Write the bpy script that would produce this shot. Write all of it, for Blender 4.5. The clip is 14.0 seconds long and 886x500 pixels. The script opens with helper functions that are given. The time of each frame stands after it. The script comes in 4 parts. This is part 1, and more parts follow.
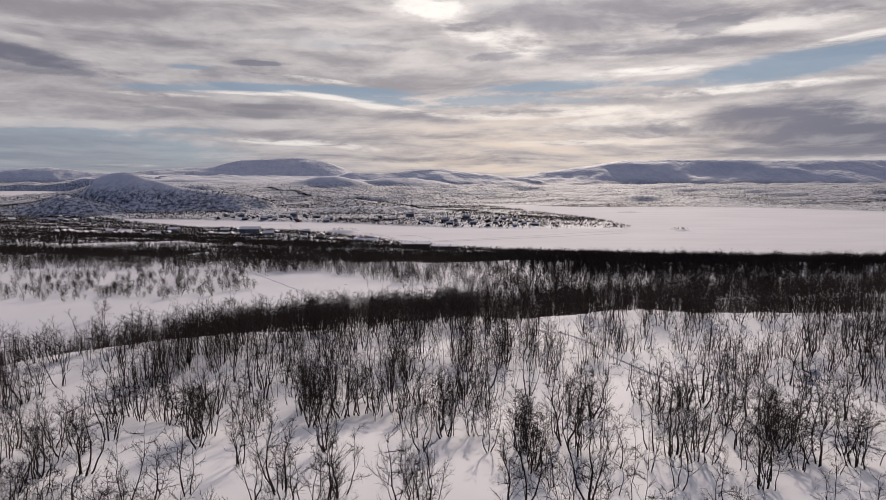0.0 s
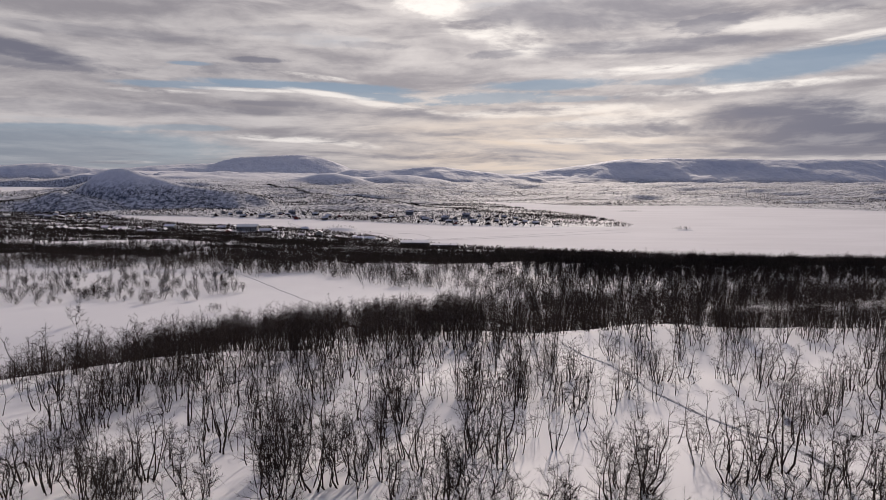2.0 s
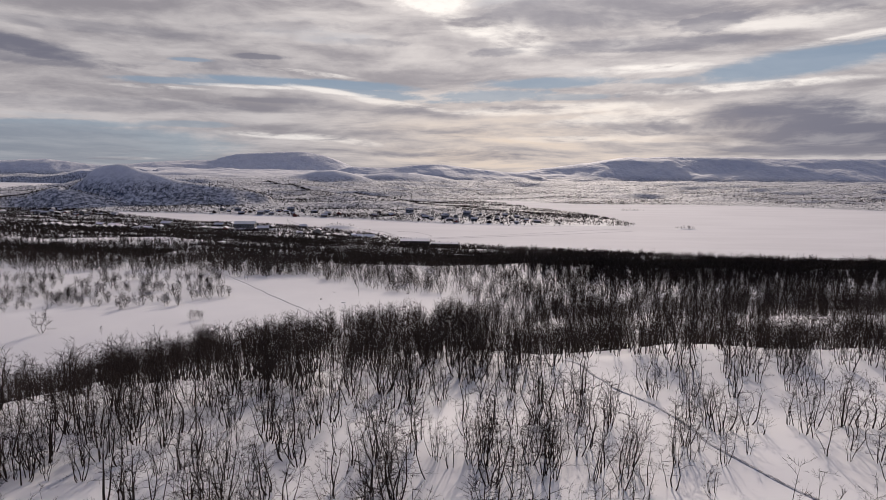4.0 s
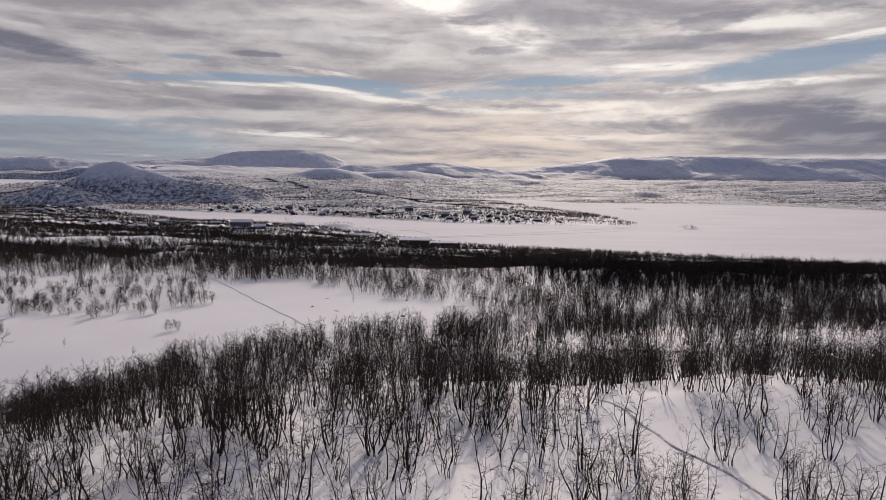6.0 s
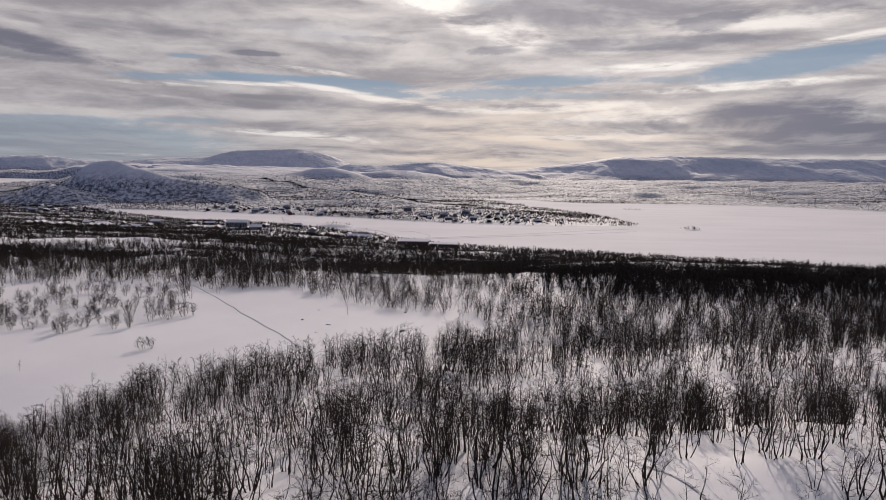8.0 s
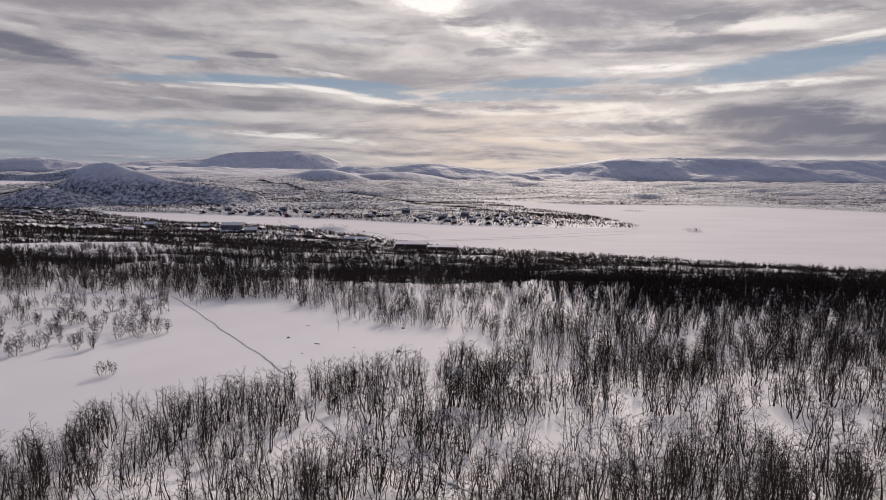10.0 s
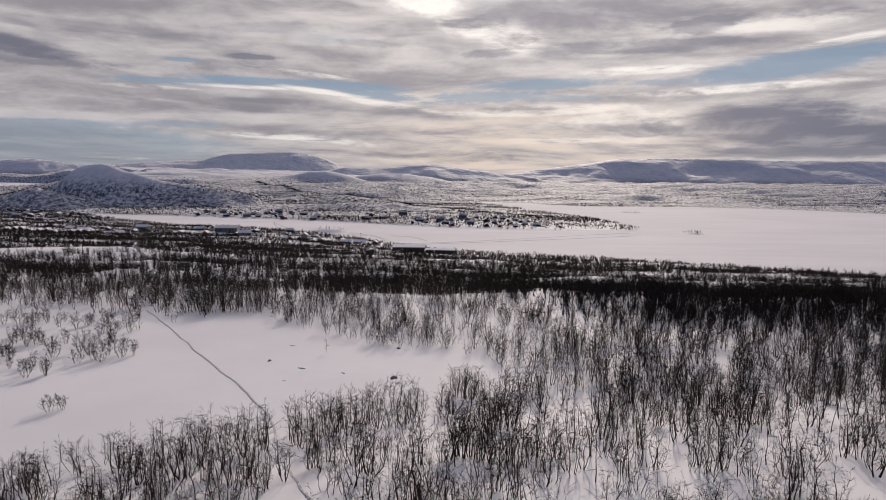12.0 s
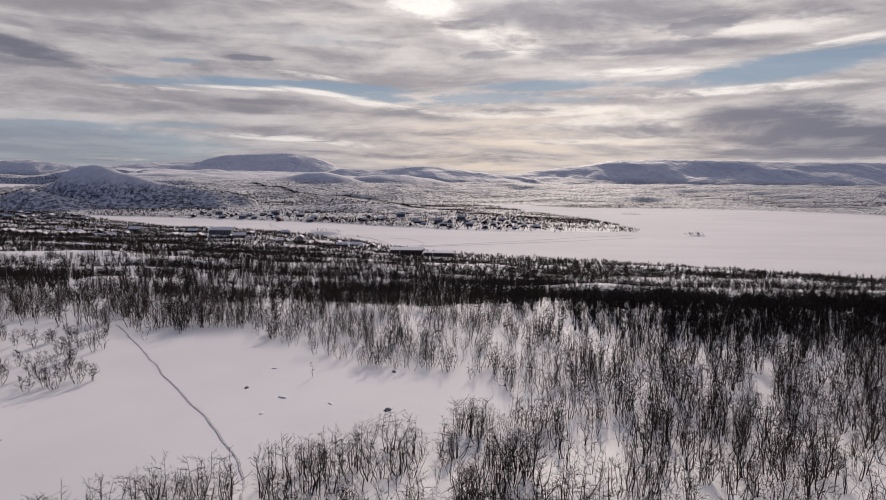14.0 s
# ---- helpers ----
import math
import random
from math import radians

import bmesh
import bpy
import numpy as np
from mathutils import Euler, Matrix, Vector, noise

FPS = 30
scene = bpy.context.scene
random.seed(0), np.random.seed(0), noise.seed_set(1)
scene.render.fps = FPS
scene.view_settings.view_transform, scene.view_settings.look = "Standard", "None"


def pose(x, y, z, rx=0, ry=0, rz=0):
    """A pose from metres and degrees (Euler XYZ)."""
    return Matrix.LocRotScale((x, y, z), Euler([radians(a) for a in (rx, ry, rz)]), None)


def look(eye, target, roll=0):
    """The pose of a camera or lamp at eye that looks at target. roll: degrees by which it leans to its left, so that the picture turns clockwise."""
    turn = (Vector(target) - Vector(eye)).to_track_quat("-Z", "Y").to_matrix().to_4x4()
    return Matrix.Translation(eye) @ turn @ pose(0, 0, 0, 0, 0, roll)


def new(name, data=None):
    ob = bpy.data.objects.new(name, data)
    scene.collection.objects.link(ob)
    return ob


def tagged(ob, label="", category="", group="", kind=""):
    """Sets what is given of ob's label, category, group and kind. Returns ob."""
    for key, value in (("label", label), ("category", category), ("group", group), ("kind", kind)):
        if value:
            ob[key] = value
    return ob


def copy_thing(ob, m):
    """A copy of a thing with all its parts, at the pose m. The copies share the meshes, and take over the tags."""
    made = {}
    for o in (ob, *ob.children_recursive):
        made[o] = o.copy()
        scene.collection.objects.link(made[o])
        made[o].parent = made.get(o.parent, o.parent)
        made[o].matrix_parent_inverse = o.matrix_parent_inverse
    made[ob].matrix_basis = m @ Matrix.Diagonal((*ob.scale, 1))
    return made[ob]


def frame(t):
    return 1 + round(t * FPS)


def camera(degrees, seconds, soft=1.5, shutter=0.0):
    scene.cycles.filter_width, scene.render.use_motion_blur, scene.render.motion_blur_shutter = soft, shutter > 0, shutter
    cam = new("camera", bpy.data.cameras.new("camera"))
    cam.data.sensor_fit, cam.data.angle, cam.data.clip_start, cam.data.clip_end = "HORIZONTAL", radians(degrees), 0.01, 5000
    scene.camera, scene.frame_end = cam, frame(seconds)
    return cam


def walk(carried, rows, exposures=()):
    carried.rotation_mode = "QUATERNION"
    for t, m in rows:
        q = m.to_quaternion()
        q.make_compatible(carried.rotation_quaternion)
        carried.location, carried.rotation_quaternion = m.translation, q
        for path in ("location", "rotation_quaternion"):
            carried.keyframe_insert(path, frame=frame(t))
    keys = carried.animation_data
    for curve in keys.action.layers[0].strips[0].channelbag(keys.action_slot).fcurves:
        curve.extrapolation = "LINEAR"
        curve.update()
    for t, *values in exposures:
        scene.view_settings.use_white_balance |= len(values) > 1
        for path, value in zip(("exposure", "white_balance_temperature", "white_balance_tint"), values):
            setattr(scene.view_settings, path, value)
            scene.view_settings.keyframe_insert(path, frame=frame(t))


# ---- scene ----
cam = camera(68.79, 14.0, soft=0.8)

# seconds, eye x y z, yaw to the left, pitch up, roll
PATH = [
    (0.0, 0.000, 0.000, 88.000, -0.434, -6.547, 0.042),
    (0.5, -0.104, 2.647, 87.954, -0.474, -6.610, 0.088),
    (1.0, -0.194, 5.421, 87.939, -0.486, -6.670, 0.150),
    (1.5, -0.249, 8.255, 87.911, -0.485, -6.716, 0.228),
    (2.0, -0.266, 11.216, 87.867, -0.483, -6.748, 0.302),
    (2.5, -0.289, 14.173, 87.799, -0.492, -6.801, 0.380),
    (3.0, -0.361, 17.131, 87.743, -0.494, -6.856, 0.474),
    (5.5, -0.880, 33.724, 87.239, -0.505, -7.070, 0.703),
    (6.0, -1.053, 36.803, 87.208, -0.538, -7.106, 0.761),
    (6.5, -1.250, 39.903, 87.242, -0.552, -7.119, 0.797),
    (7.0, -1.454, 43.051, 87.261, -0.578, -7.142, 0.830),
    (7.5, -1.627, 46.280, 87.283, -0.633, -7.141, 0.848),
    (8.0, -1.789, 49.483, 87.330, -0.683, -7.121, 0.876),
    (10.5, -2.354, 66.683, 87.178, -0.880, -6.955, 0.737),
    (11.0, -2.456, 70.060, 87.238, -0.942, -6.921, 0.719),
    (11.5, -2.541, 73.418, 87.275, -1.006, -6.893, 0.724),
    (12.0, -2.571, 76.737, 87.316, -1.052, -6.860, 0.723),
    (12.5, -2.622, 80.039, 87.296, -1.109, -6.813, 0.725),
    (13.0, -2.687, 83.300, 87.267, -1.165, -6.809, 0.725),
    (13.5, -2.757, 86.635, 87.271, -1.198, -6.773, 0.752),
    (14.0, -2.825, 90.000, 87.280, -1.236, -6.748, 0.756),
]


def aim(x, y, z, yaw, pitch, roll):
    turn = Matrix.Rotation(radians(yaw), 4, "Z") @ Matrix.Rotation(radians(90 + pitch), 4, "X")
    return Matrix.Translation((x, y, z)) @ turn @ Matrix.Rotation(radians(roll), 4, "Z")


walk(cam, [(row[0], aim(*row[1:])) for row in PATH])

# ---- world, sun ----
SUN_AZ, SUN_EL = 12.5, 25.0          # degrees: to the right of +y, above the horizon
SUN_DIR = Vector((math.sin(radians(SUN_AZ)) * math.cos(radians(SUN_EL)),
                  math.cos(radians(SUN_AZ)) * math.cos(radians(SUN_EL)), math.sin(radians(SUN_EL))))


class Graph:
    """Short hand for shader nodes."""

    def __init__(self, tree):
        self.tree = tree
        tree.nodes.clear()

    def node(self, kind):
        return self.tree.nodes.new(kind)

    def put(self, socket, value):
        if isinstance(value, bpy.types.NodeSocket):
            self.tree.links.new(value, socket)
        else:
            socket.default_value = value

    def math(self, op, *values, clamp=False):
        n = self.node("ShaderNodeMath")
        n.operation, n.use_clamp = op, clamp
        for s, v in zip(n.inputs, values):
            self.put(s, v)
        return n.outputs[0]

    def vec(self, op, *values):
        n = self.node("ShaderNodeVectorMath")
        n.operation = op
        for s, v in zip(n.inputs, values):
            self.put(s, v)
        return n.outputs["Value" if op in ("DOT_PRODUCT", "LENGTH", "DISTANCE") else "Vector"]

    def xyz(self, x, y, z):
        n = self.node("ShaderNodeCombineXYZ")
        for s, v in zip(n.inputs, (x, y, z)):
            self.put(s, v)
        return n.outputs[0]

    def split(self, v):
        n = self.node("ShaderNodeSeparateXYZ")
        self.put(n.inputs[0], v)
        return n.outputs

    def noise(self, vector, scale, detail=4.0, rough=0.55, distortion=0.0):
        n = self.node("ShaderNodeTexNoise")
        self.put(n.inputs["Vector"], vector)
        for key, value in (("Scale", scale), ("Detail", detail), ("Roughness", rough), ("Distortion", distortion)):
            n.inputs[key].default_value = value
        return n.outputs["Fac"]

    def ramp(self, value, a, b, lo=0.0, hi=1.0):
        n = self.node("ShaderNodeMapRange")
        n.interpolation_type = "SMOOTHSTEP"
        for s, v in zip(n.inputs, (value, a, b, lo, hi)):
            self.put(s, v)
        return n.outputs[0]

    def mix(self, fac, a, b, blend="MIX"):
        n = self.node("ShaderNodeMix")
        n.data_type, n.blend_type = "RGBA", blend
        self.put(n.inputs[0], fac)
        for s, v in ((n.inputs[6], a), (n.inputs[7], b)):
            self.put(s, (*v, 1.0) if isinstance(v, tuple) and len(v) == 3 else v)
        return n.outputs[2]


def make_world():
    world = bpy.data.worlds.new("overcast_sky")
    world.use_nodes = True
    g = Graph(world.node_tree)
    way = g.node("ShaderNodeTexCoord").outputs["Generated"]
    sky = g.node("ShaderNodeTexSky")
    sky.sky_type, sky.sun_disc, sky.sun_elevation, sky.sun_rotation = "NISHITA", False, radians(SUN_EL), radians(SUN_AZ)
    sky.altitude, sky.dust_density, sky.air_density, sky.ozone_density = 500.0, 0.6, 1.0, 1.2
    x, y, z = g.split(way)
    az = g.math("ARCTAN2", x, y)
    el = g.math("ARCSINE", z)
    # streaky coordinates, closer together towards the horizon
    flat = g.math("POWER", g.math("MAXIMUM", el, 0.002), 0.72)
    warp = g.noise(g.xyz(g.math("MULTIPLY", az, 2.2), g.math("MULTIPLY", flat, 7.0), 3.1), 1.0, 3.0)
    u = g.math("MULTIPLY", az, 3.0)
    v = g.math("ADD", g.math("MULTIPLY", flat, 20.0), g.math("MULTIPLY", warp, 1.5))
    def layer(shift):
        """Broad and fine cloud density, read a little higher up."""
        broad = g.noise(g.xyz(u, g.math("ADD", v, shift * 1.0), 0.0), 1.0, 8.0, 0.53, 0.05)
        small = g.noise(g.xyz(g.math("MULTIPLY", az, 11.0), g.math("ADD", g.math("ADD", g.math("MULTIPLY", flat, 40.0), g.math("MULTIPLY", warp, 4.0)), shift * 1.6), 5.0),
                        1.0, 9.0, 0.62, 0.10)
        return broad, small

    streak, fine = layer(0.0)
    streak_up, fine_up = layer(0.45)
    # tops of the clouds catch the sun, their undersides lie in shade
    lit = g.math("ADD", g.math("MULTIPLY", g.math("SUBTRACT", streak, streak_up), 0.7), g.math("MULTIPLY", g.math("SUBTRACT", fine, fine_up), 0.55))
    puff = g.noise(g.xyz(g.math("MULTIPLY", az, 42.0), g.math("MULTIPLY", flat, 95.0), 8.0), 1.0, 6.0, 0.6, 0.3)
    edge = g.math("ADD", g.math("MULTIPLY", g.math("SUBTRACT", fine, 0.5), 2.0), g.math("MULTIPLY", g.math("SUBTRACT", puff, 0.5), 1.3))

    def bank(a, e, ra, re, slope=0.0, weight=1.0, ragged=1.0, soft=0.55):
        """A lens of cloud at azimuth a and elevation e, with half widths ra and re, all in degrees."""
        da = g.math("SUBTRACT", az, radians(a))
        de = g.math("SUBTRACT", g.math("SUBTRACT", el, radians(e)), g.math("MULTIPLY", da, slope))
        q = g.math("ADD", g.math("POWER", g.math("ABSOLUTE", g.math("DIVIDE", da, radians(ra))), 2.0),
                   g.math("POWER", g.math("ABSOLUTE", g.math("DIVIDE", de, radians(re))), 2.0))
        near = g.math("ADD", g.math("SQRT", q), g.math("MULTIPLY", edge, ragged))
        return g.ramp(near, 1.0 + soft * 0.5, 1.0 - soft * 0.7, 0.0, weight)

    def union(parts):
        total = parts[0]
        for p in parts[1:]:
            total = g.math("MAXIMUM", total, p)
        return total

    # openings of blue sky
    gaps = union([bank(*b) for b in GAPS + [HAZE]])
    dark = union([bank(*b) for b in DARK_HIGH + DARK_LOW])
    light = union([bank(*b) for b in LIGHT_HIGH + LIGHT_LOW])
    blue = g.math("ADD", g.math("MULTIPLY", gaps, 0.85), g.ramp(streak, 0.60, 0.74, 0.0, 0.30), clamp=True)
    blue = g.math("MULTIPLY", blue, g.math("SUBTRACT", 1.0, g.math("MULTIPLY", g.math("MAXIMUM", dark, light), 0.9)))
    shade = g.math("ADD", g.math("ADD", g.math("MULTIPLY", streak, 0.70), g.math("MULTIPLY", fine, 0.22)), g.math("ADD", lit, g.math("MULTIPLY", puff, 0.08)))
    tone = g.ramp(shade, 0.15, 0.85)
    glow = g.vec("DOT_PRODUCT", g.vec("NORMALIZE", way), tuple(SUN_DIR))
    glow = g.ramp(glow, 0.80, 1.0)
    cloud = g.mix(tone, CLOUD_DARK, CLOUD_LIGHT)
    cloud = g.mix(g.math("MULTIPLY", light, g.ramp(g.math("ADD", fine, lit), 0.22, 0.72)), cloud, CLOUD_BRIGHT)
    cloud = g.mix(g.math("MULTIPLY", dark, g.ramp(g.math("ADD", fine, lit), 0.85, 0.40, 0.72, 1.0)), cloud, CLOUD_GREY)
    warm = g.math("MULTIPLY", g.ramp(el, radians(9.0), radians(1.5)), g.ramp(g.math("ABSOLUTE", g.math("SUBTRACT", az, radians(8.0))), radians(24.0), 0.0))
    cloud = g.mix(g.math("MULTIPLY", warm, g.math("MULTIPLY", tone, 1.0)), cloud, CLOUD_WARM)
    cloud = g.mix(glow, cloud, g.mix(1.0, cloud, (1.35, 1.33, 1.28), "MULTIPLY"))
    blue_sky = g.mix(0.88, sky.outputs[0], SKY_BLUE)
    colour = g.mix(blue, cloud, blue_sky)
    # the sky is darker away from the sun
    turned = g.vec("DOT_PRODUCT", g.vec("NORMALIZE", way), tuple(SUN_DIR))
    colour = g.mix(1.0, colour, g.mix(g.ramp(turned, 0.64, 0.28), (1.0, 1.0, 1.0), (0.155, 0.238, 0.46)), "MULTIPLY")
    ground_side = g.ramp(el, radians(-1.0), radians(0.3))
    colour = g.mix(ground_side, (4.0, 4.0, 4.3), colour)
    back = g.node("ShaderNodeBackground")
    g.put(back.inputs["Color"], colour)
    back.inputs["Strength"].default_value = 0.1
    g.put(g.node("ShaderNodeOutputWorld").inputs["Surface"], back.outputs[0])
    scene.world = world


# cloud banks as azimuth, elevation, half width, half height (degrees), slope, weight, raggedness, softness
GAPS = [(-20.8, 6.96, 5.1, 0.31, 0.015, 0.8, 0.6), (-14.1, 7.27, 6.4, 0.36, -0.005, 1, 0.5), (-7.6, 7.16, 5.3, 0.42, -0.036, 1, 0.5), (-4.7, 6.45, 4.4, 0.42, -0.086, 0.9, 0.8),
        (-30.0, 3.26, 6.9, 0.37, 0.015, 0.8, 0.5), (-20.9, 3.58, 3.8, 0.27, 0.015, 0.6, 0.7), (9.4, 7.53, 5.7, 0.46, 0.015, 1, 0.5), (4.1, 6.45, 5.3, 0.47, 0.015, 0.8, 0.9),
        (11.3, 6.35, 3.8, 0.28, 0.015, 0.6, 0.9), (28.7, 8.43, 7.2, 1.06, 0.115, 1.0, 0.35), (25.3, 7.91, 3.6, 0.59, 0.015, 1, 0.5), (33.0, 9.04, 2.8, 0.62, 0.115, 1, 0.4),
        (-20.3, 8.64, 1.7, 0.17, 0.015, 0.8, 0.4), (19.0, 7.5, 3.1, 0.27, 0.015, 0.6, 0.9)]
HAZE = (-30.0, 1.7, 13.0, 1.7, 0.0, 0.95, 0.35)
DARK_HIGH = [(-31.0, 1.7, 9.5, 1.5, 0.0, 0.45, 0.3), (-31.6, 8.6, 4.8, 0.75, -0.13, 1, 0.35), (-30.8, 7.9, 5.0, 0.56, -0.026, 0.6, 0.8), (-15.2, 9.19, 2.5, 0.22, 0.015, 0.75, 0.8), (-17.5, 8.43, 2.6, 0.49, 0.015, 0.45, 0.8),
             (14.3, 13.3, 11.5, 1.5, 0.014, 0.5, 0.4), (22.0, 11.75, 2.9, 0.71, 0.135, 0.68, 0.8), (17.5, 10.36, 9.5, 0.57, -0.005, 0.62, 0.5), (11.2, 10.19, 2.8, 0.4, 0.115, 0.45, 0.8),
             (5.2, 10.07, 2.4, 0.36, 0.015, 0.6, 0.8), (-5.7, 10.71, 2.9, 0.32, -0.036, 0.38, 0.8)]
DARK_LOW = [(28.0, 4.5, 6.6, 1.5, 0.02, 1, 0.28), (32.1, 3.0, 11.0, 1.0, 0.014, 1, 0.3), (30.0, 1.96, 9.7, 0.6, 0.015, 0.75, 0.45), (19.7, 3.75, 1.8, 0.46, -0.086, 0.52, 0.8),
            (2.2, 1.33, 4.9, 0.54, 0.015, 0.64, 0.8), (-3.7, 1.73, 2.9, 0.39, 0.015, 0.38, 0.8), (-3.7, 3.66, 3.4, 0.43, 0.015, 0.34, 0.8), (1.7, 3.36, 3.0, 0.44, -0.036, 0.38, 0.8),
            (-13.3, 5.76, 3.7, 0.23, -0.005, 0.38, 0.8), (-26.9, 4.81, 13.1, 0.55, 0.015, 0.35, 0.45), (-7.6, 5.48, 6.2, 0.38, -0.045, 0.26, 0.8), (-30.3, 10.5, 11.8, 0.39, -0.005, 0.3, 0.6),
            (-14.1, 11.54, 6.3, 0.39, 0.065, 0.26, 0.8), (30.6, 12.22, 3.2, 0.39, 0.015, 0.38, 0.8)]
LIGHT_HIGH = [(-0.6, 14.0, 3.2, 1.15, -0.085, 0.75, 0.9), (2.8, 12.13, 2.9, 0.82, -0.185, 0.68, 0.8), (6.6, 11.24, 2.9, 1.44, -0.135, 0.6, 0.9), (-10.4, 8.03, 3.5, 0.21, -0.086, 0.75, 0.7),
              (-16.0, 6.78, 4.9, 0.16, -0.005, 0.68, 0.7), (-22.9, 6.39, 3.7, 0.15, -0.005, 0.6, 0.7), (-9.5, 6.64, 4.3, 0.26, -0.105, 0.68, 0.7), (-3.7, 5.67, 5.3, 0.32, -0.135, 0.6, 0.7),
              (-12.4, 2.8, 6.1, 0.28, -0.036, 0.75, 0.7), (-8.1, 2.56, 3.4, 0.28, -0.135, 0.6, 0.7),
              (-14.7, 3.11, 3.2, 0.22, 0.015, 0.45, 0.7)]
LIGHT_LOW = [(9.5, 5.33, 9.0, 0.48, 0.035, 0.68, 0.7), (15.1, 4.61, 6.0, 0.64, 0.065, 0.6, 0.9), (11.0, 2.82, 5.7, 0.28, 0.015, 0.68, 0.7), (16.6, 3.07, 2.7, 0.64, 0.015, 0.52, 0.9),
             (19.2, 4.25, 1.8, 0.47, 0.015, 0.68, 0.7), (25.4, 6.85, 9.6, 0.34, 0.035, 0.75, 0.7), (31.8, 4.68, 2.7, 0.52, -0.135, 0.75, 0.8), (32.0, 3.94, 2.5, 0.18, 0.015, 0.68, 0.7),
             (17.6, 8.51, 4.9, 0.36, 0.015, 0.6, 0.7), (15.3, 10.53, 1.6, 0.4, 0.015, 0.52, 0.8), (31.5, 9.9, 3.9, 0.28, 0.115, 0.6, 0.7), (28.5, 11.57, 5.6, 0.82, 0.065, 0.45, 0.7),
             (-25.5, 0.76, 2.6, 0.15, 0.015, 0.68, 0.7), (-18.8, 0.45, 4.4, 0.1, -0.005, 0.45, 0.7)]
CLOUD_DARK, CLOUD_LIGHT, CLOUD_BRIGHT = (2.9, 2.72, 2.98), (5.75, 5.38, 5.42), (9.2, 8.7, 8.4)
CLOUD_GREY, CLOUD_WARM, SKY_BLUE = (1.75, 1.74, 2.2), (6.6, 5.5, 4.7), (1.75, 2.5, 3.6)
make_world()

sun_lamp = bpy.data.lights.new("sun", "SUN")
sun_lamp.energy, sun_lamp.angle, sun_lamp.color = 2.6, radians(0.6), (1.0, 0.86, 0.75)
sun = new("sun", sun_lamp)
sun.matrix_world = look(SUN_DIR * 300, (0, 0, 0))


# ---- materials ----
def material(name):
    m = bpy.data.materials.new(name)
    m.use_nodes = True
    g = Graph(m.node_tree)
    bsdf = g.node("ShaderNodeBsdfPrincipled")
    g.put(g.node("ShaderNodeOutputMaterial").inputs["Surface"], bsdf.outputs[0])
    return m, g, bsdf


def relief(g, bsdf, height, distance, strength=1.0):
    b = g.node("ShaderNodeBump")
    b.inputs["Strength"].default_value, b.inputs["Distance"].default_value = strength, distance
    g.put(b.inputs["Height"], height)
    g.put(bsdf.inputs["Normal"], b.outputs[0])


def snow_material():
    m, g, bsdf = material("snow")
    place = g.node("ShaderNodeNewGeometry").outputs["Position"]
    x, y, z = g.split(place)
    ripple = g.noise(g.vec("MULTIPLY", place, (0.30, 0.7, 0.5)), 1.0, 5.0, 0.5)
    broad = g.noise(place, 0.03, 4.0)
    tint = g.mix(g.ramp(broad, 0.35, 0.65), (0.80, 0.785, 0.81), (0.86, 0.845, 0.865))
    # heath and scrub that show through the snow on the far slopes, with painted shade
    far = g.ramp(y, 900.0, 1300.0)
    low = g.ramp(z, 75.0, 30.0)
    scrub = g.noise(g.vec("MULTIPLY", place, (0.11, 0.12, 0.08)), 1.0, 8.0, 0.72)
    # the y term darkens the nearer hills in place of their shade
    scrub = g.math("MULTIPLY", g.math("MULTIPLY", g.ramp(scrub, 0.36, 0.68), far), g.math("ADD", g.math("ADD", g.ramp(z, 82.0, 42.0, 0.02, 0.44), g.ramp(y, 2300.0, 1600.0, 0.0, 0.08)), g.math("MULTIPLY", low, 0.72)))
    scrub = g.math("MULTIPLY", scrub, g.ramp(z, 0.3, 2.0))
    # bluish, so the cover also paints the blue shade of the hillsides
    tint = g.mix(scrub, tint, (0.09, 0.10, 0.135))
    g.put(bsdf.inputs["Base Color"], tint)
    bsdf.inputs["Roughness"].default_value = 0.75
    bsdf.inputs["Specular IOR Level"].default_value = 0.25
    crag = g.noise(g.vec("MULTIPLY", place, (0.006, 0.005, 0.005)), 1.0, 5.0, 0.5)
    ridges = g.math("ABSOLUTE", g.math("SUBTRACT", g.noise(g.vec("MULTIPLY", place, (0.005, 0.004, 0.007)), 1.0, 4.0, 0.5), 0.5))
    big = g.math("MULTIPLY", g.math("SUBTRACT", crag, g.math("MULTIPLY", ridges, 1.3)), g.ramp(y, 1900.0, 3800.0, 0.0, 24.0))
    relief(g, bsdf, g.math("ADD", g.math("MULTIPLY", ripple, 0.028), big), 1.0, 1.0)
    return m


def ice_material():
    m, g, bsdf = material("snow_on_ice")
    place = g.node("ShaderNodeNewGeometry").outputs["Position"]
    broad = g.noise(g.vec("MULTIPLY", place, (0.004, 0.012, 1.0)), 1.0, 6.0, 0.6)
    ripple = g.noise(g.vec("MULTIPLY", place, (0.02, 0.06, 1.0)), 1.0, 5.0)
    g.put(bsdf.inputs["Base Color"], g.mix(g.ramp(broad, 0.35, 0.65), (0.77, 0.745, 0.765), (0.83, 0.805, 0.825)))
    bsdf.inputs["Roughness"].default_value = 0.85
    bsdf.inputs["Specular IOR Level"].default_value = 0.15
    relief(g, bsdf, ripple, 0.15, 0.4)
    return m


